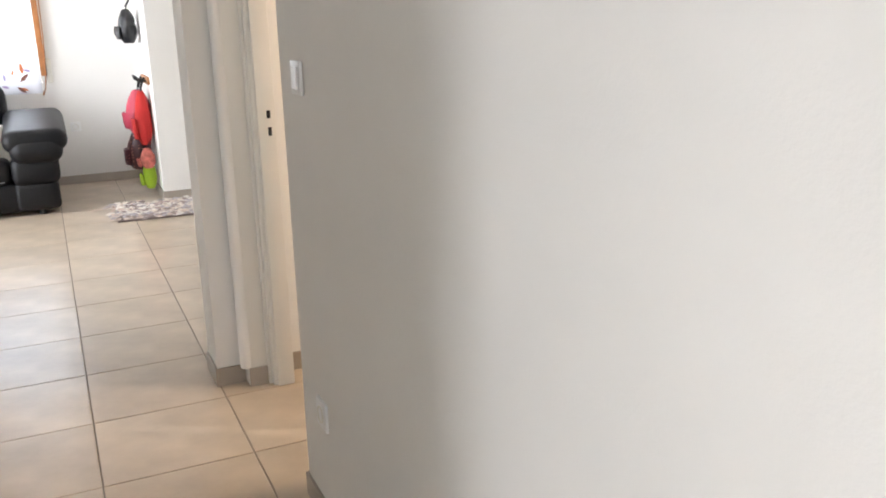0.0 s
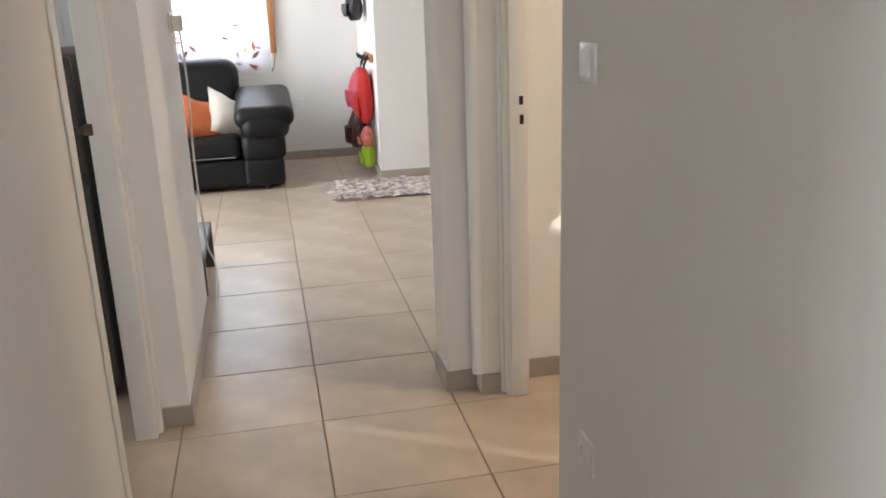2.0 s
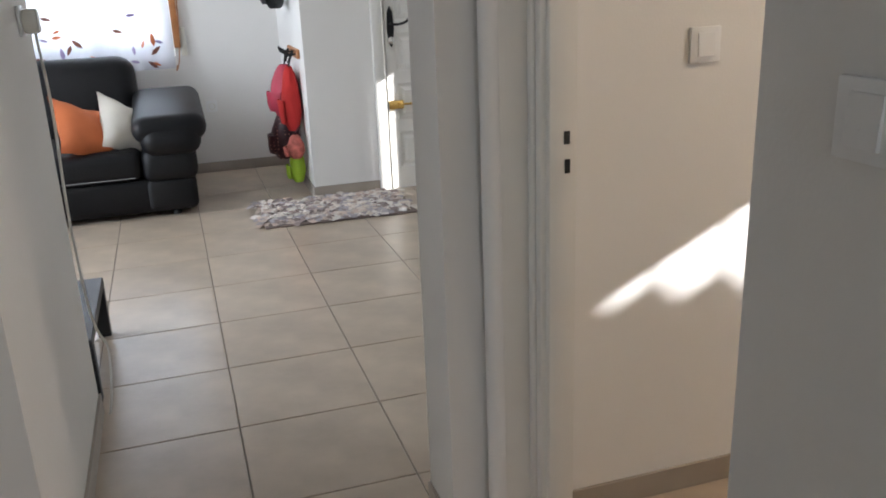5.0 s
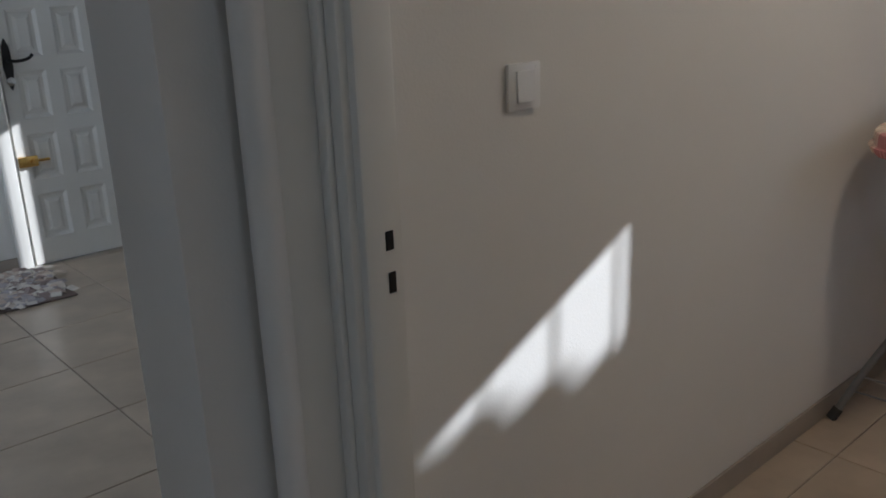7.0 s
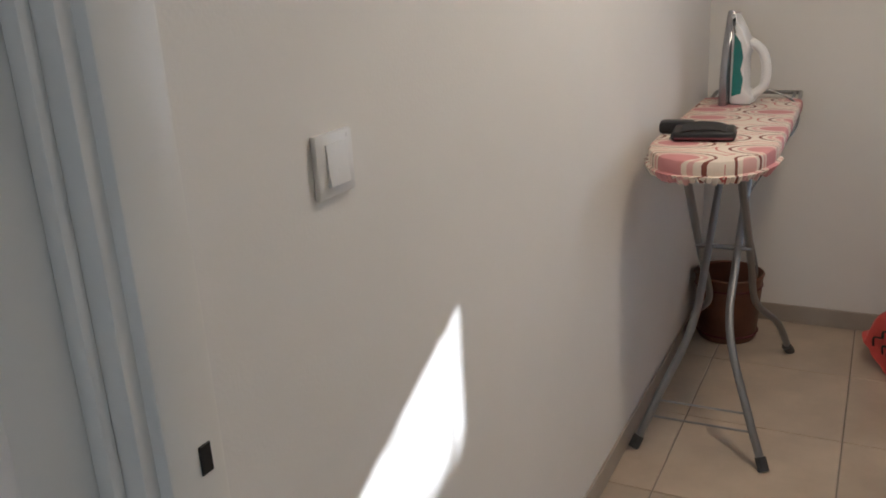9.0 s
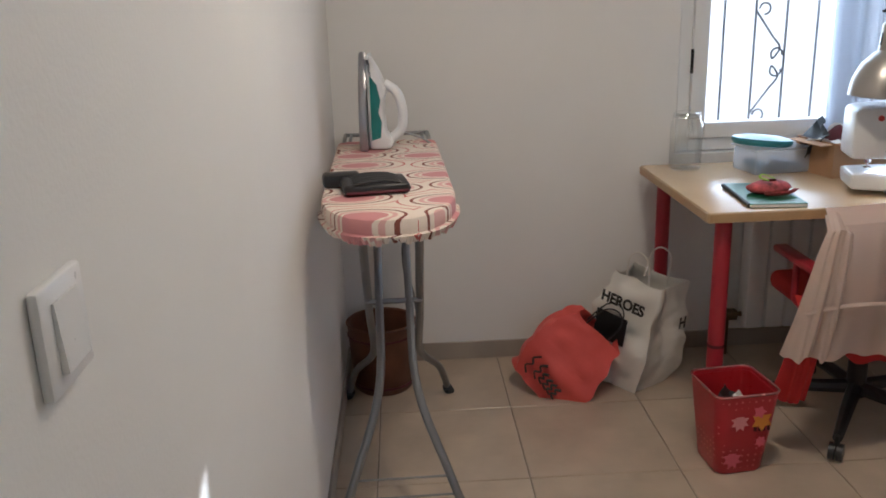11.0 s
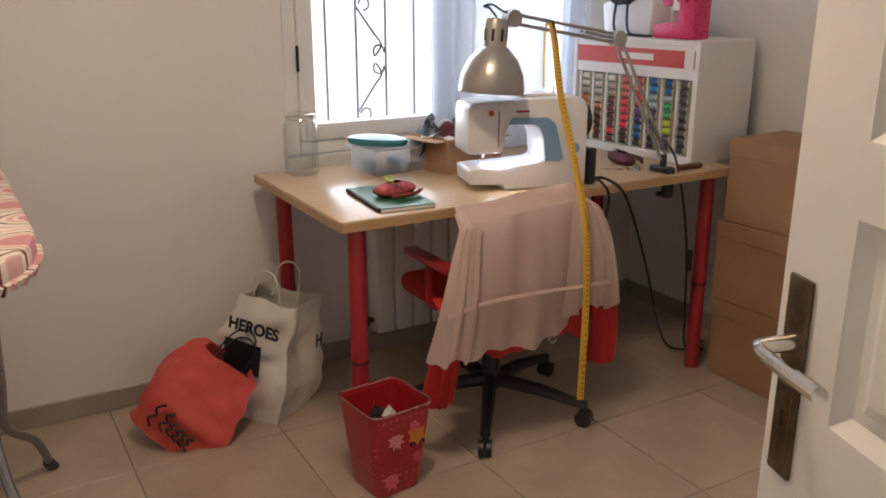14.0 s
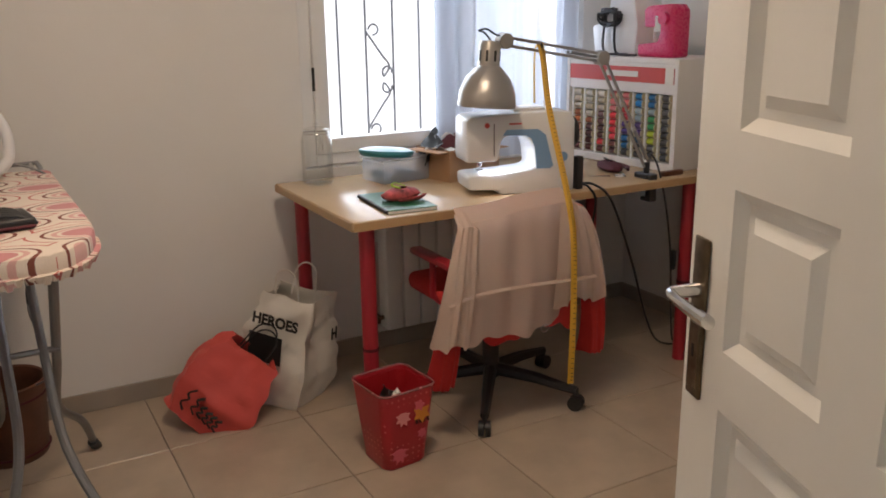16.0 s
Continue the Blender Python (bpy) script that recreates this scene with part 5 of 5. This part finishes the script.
for k in range(4):
    bm = B()
    prism(bm, [(-0.005, 0), (0.005, 0.002), (0.004, 0.022), (-0.004, 0.018)], "x", -0.0012, 0.0)
    bmesh.ops.transform(bm, matrix=pose(-0.0975, -0.025 - 0.014 * k, 0.15, 0, 5.3, 0), verts=bm.verts)
    part("letter_bar", bm, MAROON, wb)
for k in range(7):
    bm = B()
    sd = 4.1 * k
    sheet(bm, lambda u, v: Vector(((u - 0.5) * 0.09, (v - 0.5) * 0.09, 0.035 * noise.noise(Vector((u * 4 + sd, v * 4, sd))))), 6, 6, 0.001)
    bmesh.ops.transform(bm, matrix=pose(rng.uniform(-0.03, 0.03), rng.uniform(-0.03, 0.03), 0.12 + 0.012 * k, rng.uniform(-40, 40), rng.uniform(-40, 40), 40 * k), verts=bm.verts)
    part("scrap", bm, (MAROON, PAPER, DARKPL, REDCLOTH)[k % 4], wb)

# ---- shopping bags ----


def paper_bag(name, label, m, w, d, h, material, seed, squash):
    t = new(name)
    t.matrix_world = m
    tagged(t, label, "bag")
    sd = Vector((seed * 2.3, seed * 1.1, 0))

    def f(u, v):
        k = 4 * u
        s, q = int(k) % 4, k - int(k)
        wx, dy = w / 2 * (1 - 0.05 * v), d / 2 * (1 - squash * v)
        c = [(-wx, -dy), (wx, -dy), (wx, dy), (-wx, dy)]
        a, b = c[s], c[(s + 1) % 4]
        x, y = a[0] + (b[0] - a[0]) * q, a[1] + (b[1] - a[1]) * q
        if s in (1, 3):
            x *= 1 - 0.35 * v * (1 - abs(2 * q - 1))
        p = Vector((x * 6, y * 6, v * h * 6))
        n = noise.noise(p + sd) * 0.040 + abs(noise.noise(p * 2.1 + sd)) * 0.034
        o = Vector((x, y, 0)).normalized() * n
        bulge = 0.82 + 0.28 * math.sin(math.pi * min(1, 0.12 + v * 0.75))
        return Vector((x * bulge, y * bulge, h * v + (0.03 * noise.noise(Vector((u * 7, 0, seed))) if v > 0.95 else 0))) + o
    bm = B()
    sheet(bm, f, 48, 22)
    bmesh.ops.remove_doubles(bm, verts=bm.verts, dist=0.0004)
    bmesh.ops.holes_fill(bm, edges=[e for e in bm.edges if e.is_boundary and all(v.co.z < h * 0.3 for v in e.verts)])
    bmesh.ops.solidify(bm, geom=bm.faces[:], thickness=0.0015)
    body = part("body", bm, material, t)
    for s in (-1, 1):
        bm = B()
        tube(bm, smooth_pts([(-w * 0.2, s * d * 0.35 * (1 - squash), h * 0.93), (-w * 0.17, s * d * 0.3, h + 0.07), (0, s * d * 0.3, h + 0.10), (w * 0.17, s * d * 0.3, h + 0.07), (w * 0.2, s * d * 0.35 * (1 - squash), h * 0.93)], 4), 0.003, 6)
        part("handle", bm, DARKPL if material is CORAL else BAGWHITE, t)
    return t, body


def facing(face_x, face_y):
    return math.degrees(math.atan2(face_y, face_x)) + 90


wbag, wbody = paper_bag("shopping_bag", "white paper shopping bag with black lettering", pose(3.49, 2.34, 0.0, -4, 7, facing(-0.60, 0.80)), 0.25, 0.23, 0.42, BAGWHITE, 2, 0.35)
words(wbag, "HEROES", 0.053, Matrix.Translation((0.018, -0.150, 0.345)) @ Matrix.Rotation(radians(84), 4, "X"), INK)
bm = B()
box(bm, -0.09, 0.05, -0.151, -0.148, 0.18, 0.285)
bmesh.ops.transform(bm, matrix=Matrix.Rotation(radians(-1), 4, "X"), verts=bm.verts)
part("print_block", bm, INK, wbag, "black printed square")
words(wbag, "H", 0.06, Matrix.Translation((0.152, 0.05, 0.28)) @ Matrix.Rotation(radians(90), 4, "Z") @ Matrix.Rotation(radians(86), 4, "X"), INK)

cbag, cbody = paper_bag("shopping_bag", "coral red shopping bag slumped over, black script", pose(3.44, 2.70, 0.012, -9, 43, facing(-0.9, 0.42)), 0.24, 0.15, 0.33, CORAL, 7, 0.3)
bm = B()
for x, z, h in ((-0.085, 0.085, 0.085), (-0.045, 0.085, 0.070), (-0.018, 0.075, 0.045), (0.008, 0.070, 0.045), (0.030, 0.068, 0.045), (0.052, 0.066, 0.045)):
    tube(bm, smooth_pts([(x + 0.010, -0.112, z + h / 2), (x - 0.008, -0.113, z + h / 5), (x + 0.006, -0.113, z), (x - 0.010, -0.113, z - h / 4), (x + 0.012, -0.112, z - h / 2)], 4), 0.0055, 6, True, 0.6)
part("script_mark", bm, INK, cbag, "black script mark")

# ---- ironing board ----
ib = thing("ironing_board", "ironing board with an oval print cover on grey tube legs", "ironing board", (2.98, 3.215, 0), 1)
bm = B()
out = []
L0, L1, HW = -0.585, 0.52, 0.172
for k in range(13):
    a = math.pi / 2 + math.pi * k / 12
    out.append((L0 + 0.27 + 0.27 * math.cos(a), HW * math.copysign(abs(math.sin(a)) ** 0.85, math.sin(a))))
out += [(L1 - 0.03, -HW), (L1, -HW + 0.03), (L1, HW - 0.03), (L1 - 0.03, HW)]
prism(bm, out, "z", 0.905, 0.952, 0.012)
part("cover", bm, RINGS, ib, "cream cotton cover printed with pink ovals")
bm = B()
for k in range(40):
    a = math.pi / 2 + math.pi * k / 39
    x, y = L0 + 0.27 + 0.266 * math.cos(a), 0.170 * math.copysign(abs(math.sin(a)) ** 0.85, math.sin(a))
    tube(bm, [(x, y, 0.912), (x * 0.997, y * 0.97, 0.893 + rng.uniform(-0.006, 0.003))], [0.014, 0.007], 6)
tagged(part("gathered_hem", bm, RINGS, ib), kind="stuff")
bm = B()
for y in (-0.13, 0.0, 0.13):
    tube(bm, [(L1 - 0.05, y, 0.925), (L1 + 0.17, y, 0.945)], 0.006, 6)
tube(bm, smooth_pts([(L1, -0.15, 0.925), (L1 + 0.16, -0.15, 0.945), (L1 + 0.18, -0.12, 0.945), (L1 + 0.18, 0.12, 0.945), (L1 + 0.16, 0.15, 0.945), (L1, 0.15, 0.925)], 4), 0.008, 6)
part("iron_rest", bm, TUBE, ib)
for s in (-1, 1):
    bm = B()
    tube(bm, smooth_pts([(-0.41, s * 0.185, 0.015), (-0.36, s * 0.13, 0.16), (-0.24, s * 0.055, 0.36), (-0.06, s * 0.045, 0.55), (0.30, s * 0.045, 0.90)], 5), 0.0125, 10)
    lg = part("leg", bm, TUBE, ib)
    bm = B()
    tube(bm, [(-0.418, s * 0.192, 0.0), (-0.40, s * 0.178, 0.035)], 0.017, 10)
    part("foot_cap", bm, RUBBER, lg)
    bm = B()
    tube(bm, smooth_pts([(0.45, s * 0.185, 0.015), (0.36, s * 0.15, 0.15), (0.24, s * 0.08, 0.27), (0.02, s * 0.078, 0.50), (-0.36, s * 0.075, 0.90)], 5), 0.0125, 10)
    lg = part("leg", bm, TUBE, ib)
    bm = B()
    tube(bm, [(0.458, s * 0.192, 0.0), (0.43, s * 0.178, 0.035)], 0.017, 10)
    part("foot_cap", bm, RUBBER, lg)
bm = B()
tube(bm, [(-0.05, -0.085, 0.56), (-0.05, 0.085, 0.56)], 0.009, 8)
part("pivot", bm, TUBE, ib)
bm = B()
tube(bm, [(-0.365, -0.135, 0.15), (-0.365, 0.135, 0.15)], 0.0035, 6)
tube(bm, [(-0.38, -0.15, 0.10), (-0.38, 0.15, 0.10)], 0.0035, 6)
part("cross_bar", bm, TUBE, ib)

it = thing("steam_iron", "white steam iron with teal tank standing on its heel", "iron", (3.345, 3.255, 0.953), -96)
bm = B()
prism(bm, [(-0.075, 0.0), (0.075, 0.0), (0.072, 0.10), (0.05, 0.20), (0.0, 0.315), (-0.05, 0.20), (-0.072, 0.10)], "x", -0.045, -0.018, 0.006)
body = part("soleplate", bm, SOLE, it, "grey steel soleplate")
bm = B()
prism(bm, [(-0.018, 0.0), (0.055, 0.0), (0.060, 0.03), (0.035, 0.05), (0.030, 0.16), (0.045, 0.185), (0.02, 0.25), (-0.012, 0.305), (-0.018, 0.30)], "y", -0.045, 0.045, 0.012)
sb = part("shell", bm, MACHINE, it)
bm = B()
tube(bm, smooth_pts([(0.05, 0, 0.03), (0.085, 0, 0.06), (0.092, 0, 0.12), (0.075, 0, 0.18), (0.035, 0, 0.21)], 5), 0.016, 12)
part("handle", bm, MACHINE, it)
for s in (-1, 1):
    bm = B()
    prism(bm, [(-0.008, 0.03), (0.022, 0.04), (0.028, 0.09), (0.018, 0.12), (0.026, 0.16), (0.016, 0.21), (-0.006, 0.24)], "y", s * 0.0452, s * 0.0475)
    part("water_tank", bm, IRONTEAL, sb, "translucent teal water tank")
bm = B()
tube(bm, smooth_pts([(0.05, 0.0, 0.02), (0.10, -0.02, 0.04), (0.16, -0.10, 0.0), (0.10, -0.18, -0.06), (0.0, -0.215, -0.12), (-0.15, -0.21, -0.30), (-0.08, -0.19, -0.45), (0.02, -0.12, -0.60), (0.06, -0.04, -0.66)], 6), 0.004, 6)
bmesh.ops.rotate(bm, matrix=Matrix.Rotation(radians(58), 3, "Z"), verts=bm.verts)
part("cord", bm, TUBE, it)
bm = B()
tube(bm, smooth_pts([(-0.14, -0.212, -0.24), (-0.15, -0.21, -0.30), (-0.12, -0.20, -0.40)], 6), 0.006, 6)
bmesh.ops.rotate(bm, matrix=Matrix.Rotation(radians(58), 3, "Z"), verts=bm.verts)
part("cord_sleeve", bm, DARKPL, it)

wl = thing("charger_pouch", "black pouch wrapped in a cable on the ironing board", "pouch", (2.70, 3.245, 0.953), 8)
bm = B()
box(bm, -0.065, 0.065, -0.085, 0.085, 0.0, 0.028, 0.01, 3)
part("pouch", bm, DARKPL, wl)
bm = B()
box(bm, -0.06, 0.06, -0.08, 0.08, 0.004, 0.012, 0.003, 1)
bmesh.ops.translate(bm, vec=(-0.008, 0, 0), verts=bm.verts)
part("trim", bm, MAROON, wl)
bm = B()
for k in range(5):
    tube(bm, smooth_pts([(-0.06 + 0.025 * k, -0.086, 0.012), (-0.055 + 0.024 * k, -0.04, 0.034), (-0.06 + 0.026 * k, 0.04, 0.034), (-0.05 + 0.02 * k, 0.088, 0.012)], 4), 0.0035, 6)
part("cable", bm, RUBBER, wl)
bm = B()
box(bm, 0.05, 0.105, 0.03, 0.13, 0.0, 0.036, 0.01, 2)
part("adapter", bm, DARKPL, wl)

bt = thing("basket", "brown leather tub standing in the room corner", "basket", (3.53, 3.28, 0))
bm = B()
lathe(bm, [(0.001, 0.001), (0.105, 0.001), (0.112, 0.01), (0.128, 0.255), (0.133, 0.265), (0.128, 0.27), (0.122, 0.265), (0.106, 0.02), (0.001, 0.018)], 28)
part("body", bm, TERRA, bt)
for z in (0.03, 0.22):
    bm = B()
    tube(bm, [((0.115 + 0.05 * z) * math.cos(a), (0.115 + 0.05 * z) * math.sin(a), z) for a in [k * 0.2618 for k in range(25)]], 0.004, 6)
    part("band", bm, MAROON, bt)

# ceiling lamp of the sewing room, over the middle of the floor
cl = thing("ceiling_lamp", "round opal ceiling lamp in the sewing room", "lamp", (2.1, 2.6, H))
bm = B()
lathe(bm, [(0.001, -0.02), (0.17, -0.02), (0.175, -0.01), (0.175, 0.0), (0.001, 0.0)], 28)
part("base", bm, PLASTIC, cl)
